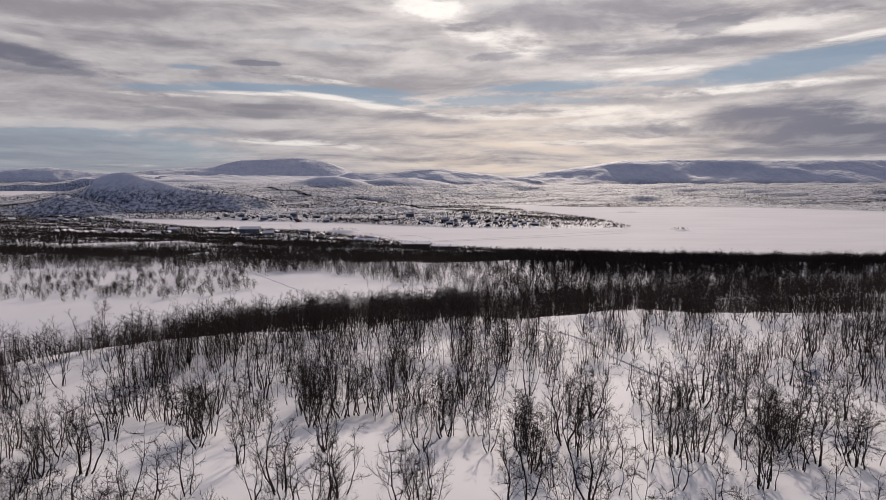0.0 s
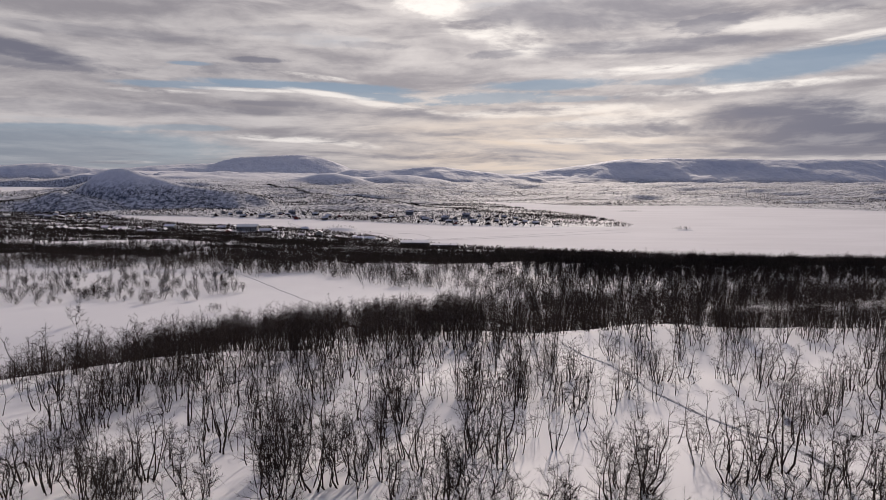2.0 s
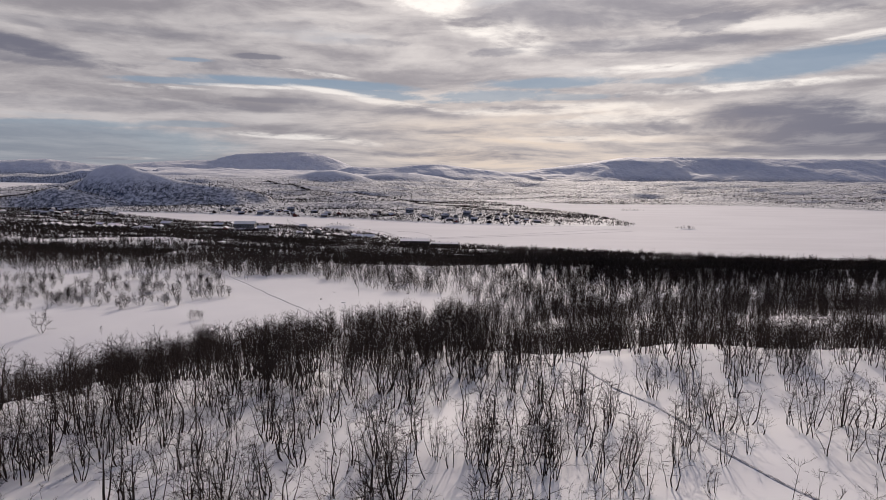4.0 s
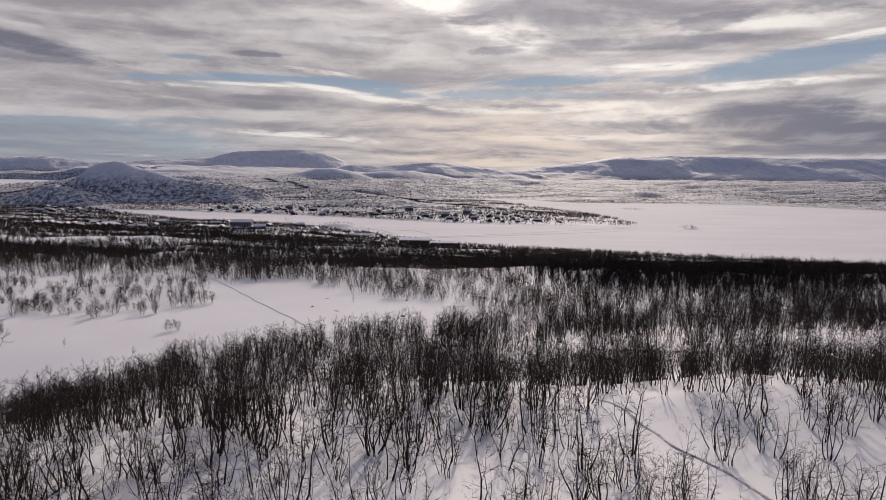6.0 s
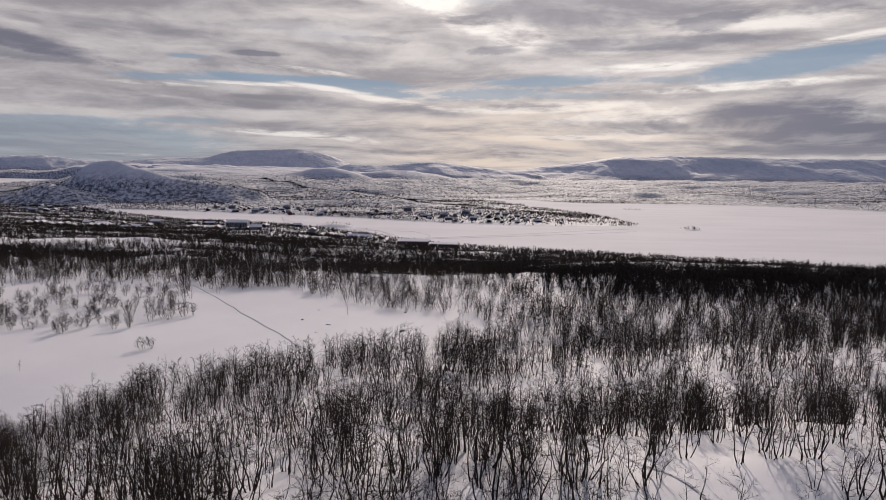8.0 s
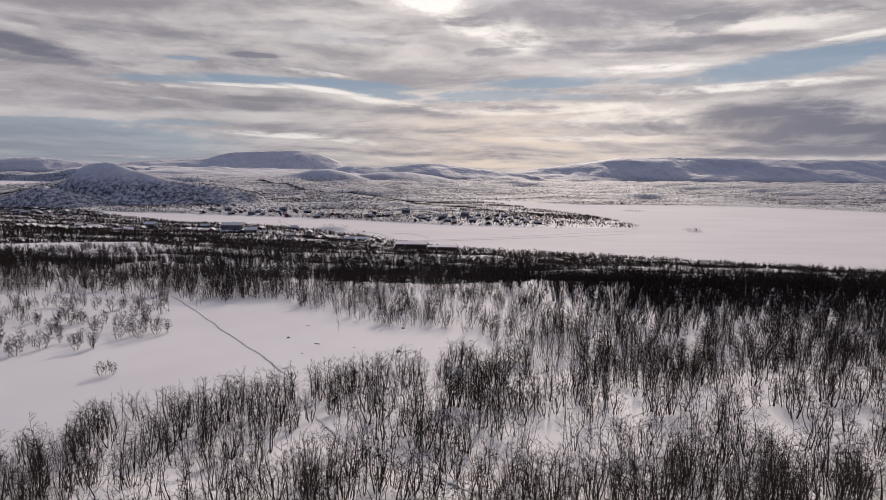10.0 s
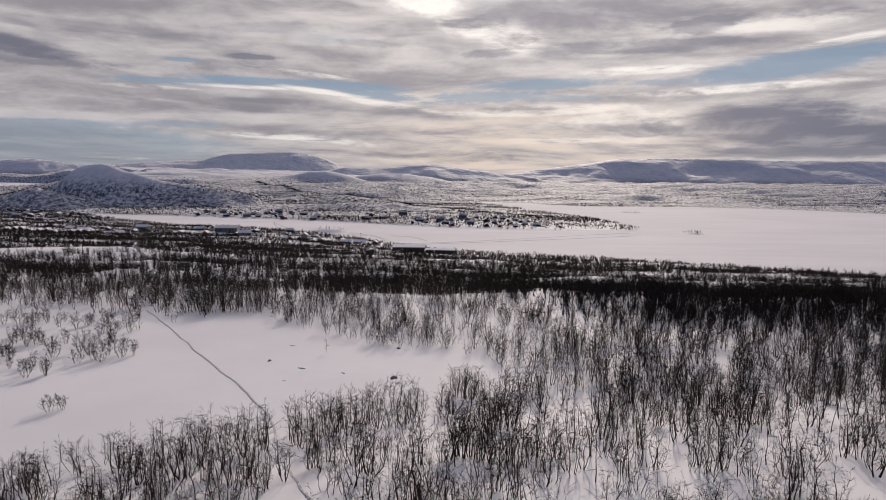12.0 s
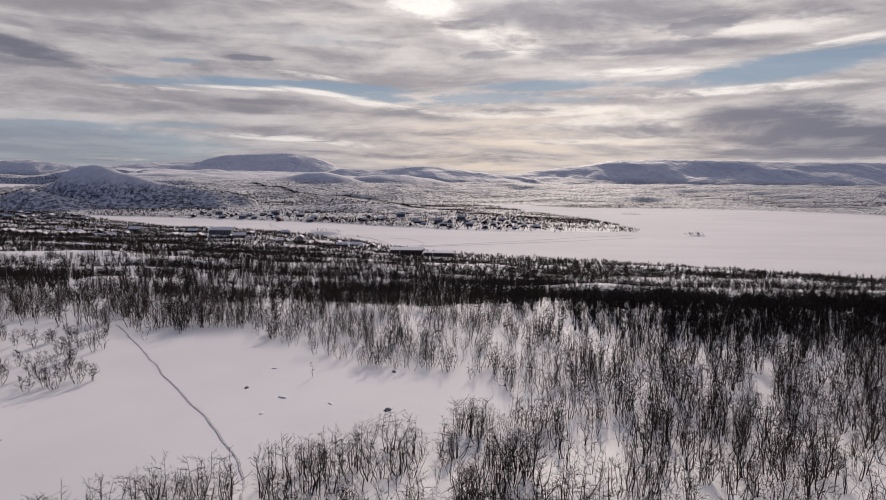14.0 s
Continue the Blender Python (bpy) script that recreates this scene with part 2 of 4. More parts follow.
def bark_material(name, dark, light, scale):
    m, g, bsdf = material(name)
    place = g.node("ShaderNodeNewGeometry").outputs["Position"]
    fine = g.noise(g.vec("MULTIPLY", place, (1.0, 1.0, 0.5)), scale, 5.0, 0.65)
    g.put(bsdf.inputs["Base Color"], g.mix(g.ramp(fine, 0.35, 0.7), dark, light))
    bsdf.inputs["Roughness"].default_value = 0.9
    bsdf.inputs["Specular IOR Level"].default_value = 0.22
    relief(g, bsdf, fine, 0.01, 0.6)
    return m


SNOW, ICE = snow_material(), ice_material()
BARK = bark_material("birch_bark", (0.017, 0.011, 0.009), (0.052, 0.035, 0.029), 9.0)
TWIG = bark_material("birch_twig", (0.011, 0.007, 0.006), (0.030, 0.019, 0.016), 14.0)


# ---- terrain ----
def step(v, a, b):
    t = np.clip((v - a) / (b - a), 0.0, 1.0)
    return t * t * (3.0 - 2.0 * t)


def bump(x, y, cx, cy, rx, ry, power=1.0, turn=0.0):
    c, s = math.cos(radians(turn)), math.sin(radians(turn))
    u, v = ((x - cx) * c + (y - cy) * s) / rx, (-(x - cx) * s + (y - cy) * c) / ry
    return np.exp(-((u * u + v * v) ** power))


class Waves:
    """Smooth value noise on a lattice, for arrays."""

    def __init__(self, seed):
        self.table = np.random.RandomState(seed).rand(256, 256)

    def one(self, x, y):
        i, j = np.floor(x).astype(int), np.floor(y).astype(int)
        u, v = x - i, y - j
        u, v = u * u * u * (u * (u * 6 - 15) + 10), v * v * v * (v * (v * 6 - 15) + 10)
        t = self.table
        a, b = t[i & 255, j & 255], t[(i + 1) & 255, j & 255]
        c, d = t[i & 255, (j + 1) & 255], t[(i + 1) & 255, (j + 1) & 255]
        return (a * (1 - u) + b * u) * (1 - v) + (c * (1 - u) + d * u) * v - 0.5

    def fbm(self, x, y, octaves=4, gain=0.5):
        total, amp, f = 0.0, 1.0, 1.0
        for k in range(octaves):
            total = total + amp * self.one(x * f + 17.3 * k, y * f - 9.1 * k)
            amp, f = amp * gain, f * 2.03
        return total


WAVES = Waves(4)

# shores of the lake: x, y
NEAR_X = (-5000, -1400, -800, -640, -583, -384, -289, -189, -95, -50, 0, 80, 140, 245, 335, 398, 600, 900, 5000)
NEAR_Y = (1330, 1330, 1320, 1300, 1226, 1076, 1058, 1002, 911, 850, 800, 766, 745, 694, 645, 605, 500, 380, 300)
FRONT_X = (-5000, -800, -620, -480, -284, -149, 8, 142, 260, 320, 345)
FRONT_Y = (1330, 1325, 1302, 1278, 1223, 1178, 1094, 1061, 1056, 1075, 1130)
BACK_Y = (1050, 1130, 1224, 1370, 1570, 1780, 1990)
BACK_X = (335, 345, 345, 318, 246, 195, 150)
FAR_X = (-5000, 100, 151, 395, 679, 938, 1085, 1500, 5000)
FAR_Y = (2000, 2020, 1985, 1790, 1825, 1726, 1600, 1450, 1400)


def shore_gap(x, y):
    """Metres from the lake's edge, along y or x; positive on land."""
    wob = 8.0 * WAVES.fbm(x / 45.0, y / 45.0, 3)
    near = np.interp(x, NEAR_X, NEAR_Y) - y
    front = np.minimum(y - np.interp(x, FRONT_X, FRONT_Y), np.interp(y, BACK_Y, BACK_X) - x)
    far = y - np.interp(x, FAR_X, FAR_Y)
    return np.maximum(np.maximum(near, front), far) + wob, near, front, far


# ridges: distance, depth of the front and the back slope, roughness, sideways ratio x / y and crest heights
MOUNTAINS = (
    (4550, 270, 600, 10, (-0.80, -0.675, -0.636, -0.60, -0.55, -0.50, -0.45, -0.38), (128, 128, 137, 146, 118, 104, 106, 70)),
    (4250, 400, 600, 11, (-0.52, -0.413, -0.369, -0.343, -0.326, -0.30, -0.238, -0.204, -0.177, -0.151, -0.13, -0.105), (95, 137, 143, 149, 171, 190, 208, 205, 187, 146, 110, 92)),
    (3650, 300, 500, 9, (-0.16, -0.13, -0.08, -0.046, -0.01, 0.01, 0.04, 0.075, 0.11, 0.16), (90, 112, 103, 116, 126, 124, 112, 96, 86, 60)),
    (4450, 500, 400, 14, (0.11, 0.137, 0.163, 0.198, 0.233, 0.259, 0.294, 0.32, 0.355, 0.416, 0.434, 0.547, 0.617, 0.694, 0.80), (70, 92, 112, 130, 150, 175, 192, 190, 199, 196, 194, 196, 198, 196, 196)),
)
HILLS = (
    (2600, 220, 320, 5, (-0.27, -0.247, -0.212, -0.186, -0.160, -0.133, -0.10), (40, 50, 70, 84, 88, 74, 50)),
    (2950, 220, 320, 6, (-0.13, -0.115, -0.08, -0.045, 0.0, 0.04), (40, 64, 80, 78, 66, 40)),
    (1560, 112, 220, 2, (-0.575, -0.563, -0.55, -0.533, -0.515, -0.493, -0.476, -0.459, -0.432, -0.406, -0.371, -0.32, -0.27), (38, 48, 62, 85, 95, 98, 94, 85, 74, 63, 53, 45, 30)),
    (1470, 85, 200, 2, (-0.70, -0.675, -0.64, -0.614, -0.592, -0.575, -0.545, -0.51), (14, 20, 26, 36, 45, 41, 33, 20)),
)


def ridge(x, y, far, front, back, rough, ratio, height):
    across = x / np.maximum(y - 40.0, 200.0)
    h = np.interp(across, ratio, height)
    h = h * step(across, ratio[0] - 0.03, ratio[0]) * step(across, ratio[-1] + 0.03, ratio[-1])
    lift = np.where(y < far, np.clip(1.0 - (far - y) / front, 0, 1) ** 1.15, np.clip(1.0 - (y - far) / back, 0, 1))
    lift = lift * lift * (3.0 - 2.0 * lift) * 0.3 + lift * 0.7
    grain = WAVES.fbm(x / (34.0 * rough), y / (20.0 * rough), 5, 0.58) - 1.1 * np.abs(WAVES.fbm(x / (22.0 * rough) + 7, y / (16.0 * rough), 5, 0.58))
    forms = WAVES.fbm(x / (30.0 * rough) + 17, y / (42.0 * rough) + 5, 2) * np.minimum(1.0, 4.0 * (1.0 - lift)) * np.minimum(1.0, 3.0 * lift)
    return h * lift + 3.2 * rough * forms + 0.9 * rough * (grain + 0.2) * (0.7 + 1.0 * np.minimum(1.0, 3.0 * (1.0 - lift))) * np.minimum(1.0, 5.0 * lift)


def left_lake(x, y):
    return 1.0 - np.sqrt(((x + 2900) / 1640.0) ** 2 + ((y - 2850) / 930.0) ** 2)


def ground_height(x, y):
    x, y = np.asarray(x, float), np.asarray(y, float)
    gap, near, front, far = shore_gap(x, y)
    # the near knoll, the mire behind it and the long wooded slope to the lake
    foot = np.interp(x, (-200, -120, -70, -55, -41, -23, 0, 40, 100), (60, 70, 96, 120, 142, 153, 160, 168, 180))
    mire = 55.4
    knoll = 69.6 + 3.6 * step(y, 60.0, 22.0) + 5.0 * step(y, 30.0, -80.0) - 1.2 * step(np.abs(x), 25.0, 70.0)
    fall = 0.35 * step(y, foot + 2.0, foot - 80.0) + 0.65 * np.clip((foot - y) / 74.0, 0.0, 1.0)
    near_land = mire + (knoll - mire) * fall
    slope = np.maximum(np.interp(x, NEAR_X, NEAR_Y) - 240.0, 120.0)
    t = np.clip(near / slope, 0.0, 1.0)
    # the terrace sinks towards its edge and breaks off in a low scarp
    near_land = near_land - 1.7 * step(y, 62.0, 86.0) * step(y, 150.0, 112.0)
    near_land = near_land - 1.3 * step(x, -6.0, 10.0) * step(y, 99.0, 111.0) * step(y, 150.0, 116.0)
    near_land = near_land + 0.9 * bump(x, y, 27, 92, 14, 12, 1.5)
    near_land = np.where(y > 215.0, np.minimum(near_land, mire * (0.25 * t + 0.75 * t ** 1.25) + 1.0 - step(t, 0, 0.05)), near_land)
    wood = step(y, 225.0, 330.0) * step(near, 5.0, 80.0)
    swell = WAVES.fbm(x / 130.0, y / 24.0 + 40, 3)
    near_land = near_land + wood * (4.0 * WAVES.fbm(x / 120.0, y / 40.0, 3) + 2.0 * np.exp(-((swell - 0.10) / 0.13) ** 2))
    near_land = near_land + 4.0 * bump(x, y, -190, 440, 85, 24, 1.3) + 2.5 * bump(x, y, -130, 352, 40, 15, 1.3) + 3.0 * bump(x, y, -60, 420, 60, 18)
    near_land = near_land + (1.0 - step(y, foot - 30.0, foot + 4.0) * (1.0 - step(y, 205.0, 240.0))) * 1.1 * WAVES.fbm(x / 16.0, y / 16.0, 3)
    # land beyond the lake
    inland = np.clip(front, 0.0, None)
    hills = 4.0 * (1.0 - np.exp(-inland / 25.0)) + 40.0 * step(inland, 40.0, 1200.0)
    hills = hills * (0.06 + 0.94 * step(x / np.maximum(y, 1.0), -0.60, -0.50))
    hills = hills * step(x, 420.0, 120.0) + step(far, 0.0, 120.0) * 5.0 + 30.0 * step(far, 50.0, 1400.0)
    hills = hills + step(inland + np.maximum(far, 0), 40.0, 400.0) * 21.0 * WAVES.fbm(x / 210.0, y / 100.0, 4)
    beyond = hills
    for crest in MOUNTAINS + HILLS:
        beyond = np.maximum(beyond, ridge(x, y, *crest))
    land = np.where(front > 0, beyond, np.where(far > 0, beyond, near_land))
    land = np.where((near > 0) & (y < 1330), np.where(x < -650, near_land + step(near, 200, 0) * step(x, -640, -760) * 4.0, near_land), land)
    shore = step(gap, -6.0, 14.0)
    h = -3.0 + shore * (np.maximum(land, 1.2) + 3.0)
    for cx, cy, rx, ry, top in ISLETS:
        h = np.maximum(h, -3.0 + (top + 3.0) * bump(x, y, cx, cy, rx, ry, 1.5))
    return np.where(y > 1400, np.where(left_lake(x, y) > 0, -3.0, h), h)


ISLETS = ((392, 1040, 24, 16, 2.2), (450, 1530, 42, 18, 1.8), (-150, 1005, 32, 20, 5.0))


def mesh_object(name, verts, faces, mat, parent=None, smooth=False):
    """faces: an (n, k) array."""
    verts, faces = np.asarray(verts, np.float32), np.asarray(faces, np.int32)
    me = bpy.data.meshes.new(name)
    me.vertices.add(len(verts))
    me.vertices.foreach_set("co", verts.ravel())
    n, k = faces.shape
    me.loops.add(n * k)
    me.loops.foreach_set("vertex_index", faces.ravel())
    me.polygons.add(n)
    me.polygons.foreach_set("loop_start", np.arange(0, n * k, k, dtype=np.int32))
    if smooth:
        me.polygons.foreach_set("use_smooth", np.ones(n, bool))
    me.update(calc_edges=True)
    me.materials.append(mat)
    ob = new(name, me)
    ob.parent = parent
    return ob


def build_ground():
    ys = np.concatenate([np.linspace(-2500, -160, 14), np.arange(-140, 0, 10.0), np.arange(0, 260, 1.5),
                         260 + np.cumsum(np.linspace(1.4, 6.0, 180)), 940 + np.cumsum(np.linspace(6.5, 24.0, 262))])
    ys = ys[ys < 4890]
    u = np.linspace(-1.0, 1.0, 255)
    u = np.concatenate([-1.0 - np.array([6.0, 3.0, 1.6, 0.9, 0.5, 0.3, 0.15]), u, 1.0 + np.array([0.15, 0.3, 0.5, 0.9, 1.6, 3.0, 6.0])])
    half = 110.0 + 0.80 * np.maximum(ys, 0.0)
    x = np.clip(u[None, :] * half[:, None], -5000 - 40 * np.arange(len(u))[::-1][None, :] * 0.01, 5000)
    x = np.maximum.accumulate(x + 1e-3 * np.arange(len(u))[None, :], axis=1)
    y = np.repeat(ys[:, None], len(u), 1)
    z = ground_height(x, y)
    rows, cols = x.shape
    k = np.arange(rows * cols).reshape(rows, cols)
    faces = np.stack([k[:-1, :-1], k[:-1, 1:], k[1:, 1:], k[1:, :-1]], -1).reshape(-1, 4)
    ob = mesh_object("ground", np.stack([x, y, z], -1).reshape(-1, 3), faces, SNOW, smooth=True)
    return tagged(ob, "snow-covered fell land with knoll, mire, slopes and mountains", "ground", kind="structure")


ground = build_ground()
lake = mesh_object("water", [(-5000, 250, 0), (5000, 250, 0), (5000, 4900, 0), (-5000, 4900, 0)], [(0, 1, 2, 3)], ICE)
tagged(lake, "frozen lake under an even cover of pinkish white snow", "lake", kind="structure")


# ---- birches ----
def prisms(segments, sides):
    """Tapered prisms. segments: rows of x y z r to x y z r."""
    s = np.asarray(segments, float)
    a, ra, b, rb = s[:, 0:3], s[:, 3], s[:, 4:7], s[:, 7]
    d = b - a
    d /= np.linalg.norm(d, axis=1, keepdims=True) + 1e-9
    ref = np.where(np.abs(d[:, 2:3]) > 0.9, [[1.0, 0, 0]], [[0, 0, 1.0]])
    p = np.cross(d, ref)
    p /= np.linalg.norm(p, axis=1, keepdims=True) + 1e-9
    q = np.cross(d, p)
    ang = np.arange(sides) * 2 * math.pi / sides
    ring = p[:, None] * np.cos(ang)[None, :, None] + q[:, None] * np.sin(ang)[None, :, None]
    lo, hi = a[:, None] + ring * ra[:, None, None], b[:, None] + ring * rb[:, None, None]
    verts = np.concatenate([lo, hi], 1).reshape(-1, 3)
    base = np.arange(len(s))[:, None, None] * 2 * sides
    i = np.arange(sides)
    j = (i + 1) % sides
    quads = np.stack([i, j, j + sides, i + sides], -1)[None]
    return verts, (base + quads).reshape(-1, 4)


def spikes(segments):
    """Three-sided tapering points, for twigs."""
    s = np.asarray(segments, float)
    v, f = prisms(s, 3)
    v = v.reshape(len(s), 6, 3)
    v = np.concatenate([v[:, :3], v[:, 3:].mean(1, keepdims=True)], 1).reshape(-1, 3)
    base = np.arange(len(s))[:, None, None] * 4
    return v, (base + np.array([[0, 1, 3], [1, 2, 3], [2, 0, 3]])[None]).reshape(-1, 3)


def slivers(segments, rng):
    """Thin tapering blades, turned at random, for twigs too fine to show their thickness."""
    s = np.asarray(segments, float)
    a, b = s[:, 0:3], s[:, 4:7]
    side = np.cross(b - a, rng.normal(0, 1, a.shape))
    side *= (s[:, 3] / (np.linalg.norm(side, axis=1) + 1e-9))[:, None]
    v = np.stack([a - side, a + side, b], 1).reshape(-1, 3)
    return v, np.arange(len(v)).reshape(-1, 3)


def grow(rng, height, stems, limbs, twigs, bits, lean=0.30, parts=7):
    """Wood of a mountain birch: sabre-shaped stems, rising limbs and fine twigs as segments."""
    wood, limb_list, twig_list = [], [], []
    spin = rng.uniform(0, 2 * math.pi)
    for k in range(stems):
        out = spin + (k + rng.uniform(-0.3, 0.3)) * 2 * math.pi / stems
        tilt = rng.uniform(0.08, 0.30 + lean) if stems > 1 else rng.uniform(0.0, 0.25)
        away = np.array([math.cos(out), math.sin(out), 0.0])
        h = height * rng.uniform(0.66, 1.0)
        p = away * 0.14 * (stems > 1) - np.array([0, 0, 0.25])
        thick = 0.056 * (h / 4.2) * rng.uniform(0.7, 1.3)
        pts = [p]
        sway, phase = rng.normal(0, 0.15, 2), rng.uniform(0, 6.28)
        for i in range(parts):
            f = (i + 0.5) / parts
            kink = rng.normal(0, 0.16 * math.sqrt(parts / 7.0), 2)
            way = away * tilt * (1.0 - f) ** 1.4 + np.array([sway[0] * math.sin(5 * f + phase) + kink[0], sway[1] * math.cos(4 * f + phase) + kink[1], 1.0])
            p = p + way / np.linalg.norm(way) * (h + 0.25) / parts
            pts.append(p)
        pts = np.array(pts)
        rad = thick * (1.0 - np.linspace(0, 1, parts + 1) ** 0.9 * 0.90)
        for i in range(parts):
            wood.append((*pts[i], rad[i], *pts[i + 1], rad[i + 1]))
        for i in range(limbs):
            f = 0.26 + 0.74 * ((i + rng.uniform(0.1, 1.0)) / limbs) ** 0.80
            j = min(int(f * parts), parts - 1)
            start = pts[j] + (pts[j + 1] - pts[j]) * min(f * parts - j, 1.0)
            turn = rng.uniform(0, 2 * math.pi)
            way = np.array([math.cos(turn), math.sin(turn), rng.uniform(0.05, 1.05)])
            way /= np.linalg.norm(way)
            length = height * rng.uniform(0.16, 0.36) * (1.20 - 0.62 * f)
            r0 = max(thick * (1 - 0.85 * f) * 0.36, 0.007)
            bpts = [start]
            for s in range(bits):
                way = way + rng.normal(0, 0.28, 3) + np.array([0, 0, 0.16])
                way /= np.linalg.norm(way)
                bpts.append(bpts[-1] + way * length / bits)
            for s in range(bits):
                limb_list.append((*bpts[s], r0 * (1 - 0.7 * s / bits), *bpts[s + 1], r0 * (1 - 0.7 * (s + 1) / bits)))
            for s in range(twigs):
                g = (0.12 + 0.88 * (s + rng.uniform(0, 1)) / twigs) * bits
                j = min(int(g), bits - 1)
                st = bpts[j] + (bpts[j + 1] - bpts[j]) * min(g - j, 1.0)
                w = 0.8 * way + rng.normal(0, 0.60, 3) + np.array([0, 0, 0.16])
                w /= np.linalg.norm(w)
                twig_list.append((*st, 0.0065, *(st + w * (0.12 + length * rng.uniform(0.15, 0.40))), 0.002))
    return wood, limb_list, twig_list


def quads_to_tris(f):
    return np.concatenate([f[:, [0, 1, 2]], f[:, [0, 2, 3]]])


def join(pieces):
    verts, faces, n = [], [], 0
    for v, f in pieces:
        verts.append(v)
        faces.append((quads_to_tris(f) if f.shape[1] == 4 else f) + n)
        n += len(v)
    return np.concatenate(verts), np.concatenate(faces)


def scatter(template_list, rng, xs, ys, sizes, sink=0.0):
    """Joins turned and scaled copies of templates, standing on the ground."""
    zs = ground_height(xs, ys) - sink
    pick = rng.randint(0, len(template_list), len(xs))
    turn = rng.uniform(0, 2 * math.pi, len(xs))
    verts, faces, n = [], [], 0
    for k, (tv, tf) in enumerate(template_list):
        ids = np.nonzero(pick == k)[0]
        if not len(ids):
            continue
        c, s, q = np.cos(turn[ids])[:, None], np.sin(turn[ids])[:, None], sizes[ids][:, None]
        wide = q * rng.uniform(0.85, 1.25, len(ids))[:, None]
        v = np.stack([(tv[:, 0] * c - tv[:, 1] * s) * wide + xs[ids][:, None], (tv[:, 0] * s + tv[:, 1] * c) * wide + ys[ids][:, None],
                      tv[:, 2] * q + zs[ids][:, None]], -1)
        verts.append(v.reshape(-1, 3))
        faces.append((np.arange(len(ids))[:, None, None] * len(tv) + tf[None] + n).reshape(-1, 3))
        n += len(ids) * len(tv)
    return np.concatenate(verts), np.concatenate(faces)


def mire_edge(x):
    """The near and the far edge of the open mire at x."""
    near = np.interp(x, (-200, -100, -60, -55, -53, -48, -41, -33, -23, -16, -7, 4, 12, 16), (60, 77, 100, 116, 128, 137, 144, 148, 155, 159, 164, 169, 174, 177))
    far = np.interp(x, (-200, -95, -75, -58, -52, -42, -22, -9, 0, 7, 12, 16), (158, 172, 184, 200, 216, 219, 199, 191, 189, 184, 180, 176))
    return near, far


def density(x, y):
    """Share of the woods' full density, 0 to 1."""
    near, far = mire_edge(x)
    wob = 5.0 * WAVES.fbm(x / 9.0, y / 9.0, 3)
    inside = (x < 17) & (y > near + wob) & (y < far + wob)
    d = np.clip(0.80 + 0.55 * WAVES.fbm(x / 22.0 + 5.0, y / 22.0, 2) + 1.6 * WAVES.fbm(x / 5.0, y / 5.0 + 3.0, 2), 0.05, 1.0)
    d = d * (1.0 - 0.30 * step(x, 6.0, 16.0) * step(y, 78.0, 60.0))
    # thin scrub at the mire's back corner
    d = d * (1.0 - (0.88 - 0.25 * step(x, -66.0, -85.0)) * step(x, -50.0, -54.0) * step(y, far - 8.0, far) * step(y, 222.0, 214.0))
    # bare drifts
    d = d * (1.0 - 0.78 * bump(x, y, 28, 76, 11, 8, 1.5)) * (1.0 - 0.6 * bump(x, y, 20, 60, 8, 6)) * (1.0 - 0.6 * bump(x, y, 30, 92, 8, 5, 1.5)) * (1.0 - 0.8 * bump(x, y, 17, 87, 8, 6, 1.5))
    d = d * (1.0 - 0.25 * step(y, 40.0, 26.0)) * (1.0 - 0.9 * bump(x, y, -2, 33, 7, 4))
    d = np.maximum(d, 0.85 * bump(x, y, -8, 82, 15, 12, 1.5))
    d = np.maximum(d, 0.9 * bump(x, y, 48, 104, 42, 9, 1.5))
    d = np.maximum(d, 0.9 * bump(x, y, 14, 99, 8, 6, 1.5))
    d = np.maximum(d, 0.95 * np.exp(-((near - 5.0 - y) / 6.0) ** 2))
    # the snowmobile trail
    d = d * np.where(np.abs(x - np.interp(y, TRAIL_Y, TRAIL_X)) < 1.2, 0.0, 1.0)
    return np.where(inside, 0.0, d)


TRAIL_Y = (10.0, 36.0, 41.7, 47.8, 55.6, 59.5, 65.0, 76.0, 79.0, 86.0, 94.9, 100.3, 124.3, 133.0, 148.7, 154.4, 160.5, 167.7, 176.6, 187.5, 203.2, 219.7, 240.0)
TRAIL_X = (36.0, 25.8, 24.0, 23.0, 21.8, 20.3, 18.3, 16.8, 16.2, 14.4, 11.8, 9.1, -10.2, -14.1, -19.9, -21.5, -24.3, -29.2, -35.2, -42.6, -53.8, -65.6, -80.0)


def sow(rng, x0, x1, y0, y1, per_m2, keep):
    n = int((x1 - x0) * (y1 - y0) * per_m2)
    x, y = rng.uniform(x0, x1, n), rng.uniform(y0, y1, n)
    ok = rng.uniform(0, 1, n) < keep(x, y)
    return x[ok], y[ok]


def vigour(x, y):
    """How tall the trees grow: the grove at the knoll's edge stands highest."""
    grove = 0.25 * bump(x, y, -4, 88, 24, 16, 1.5) + 0.15 * bump(x, y, 40, 112, 40, 10, 1.5)
    return 1.0 + 0.14 * step(y, 120.0, 150.0) + grove + 0.35 * bump(x, y, -58, 228, 34, 12)


def birch_model(rng, height, stems, limbs, twigs, label):
    wood, limb_list, twig_list = grow(rng, height, stems, limbs, twigs, 2, 0.20, 8)
    tv, tf = join([prisms(wood, 4), prisms(limb_list, 3)])
    cv, cf = slivers([(*a[:3], 0.0070, *a[4:]) for a in twig_list], rng)
    base = new("birch_tree")
    mesh_object("trunk", tv, tf, BARK, base, smooth=True)
    mesh_object("crown", cv, cf, TWIG, base)
    return tagged(base, label, "tree", "birches on the knoll")


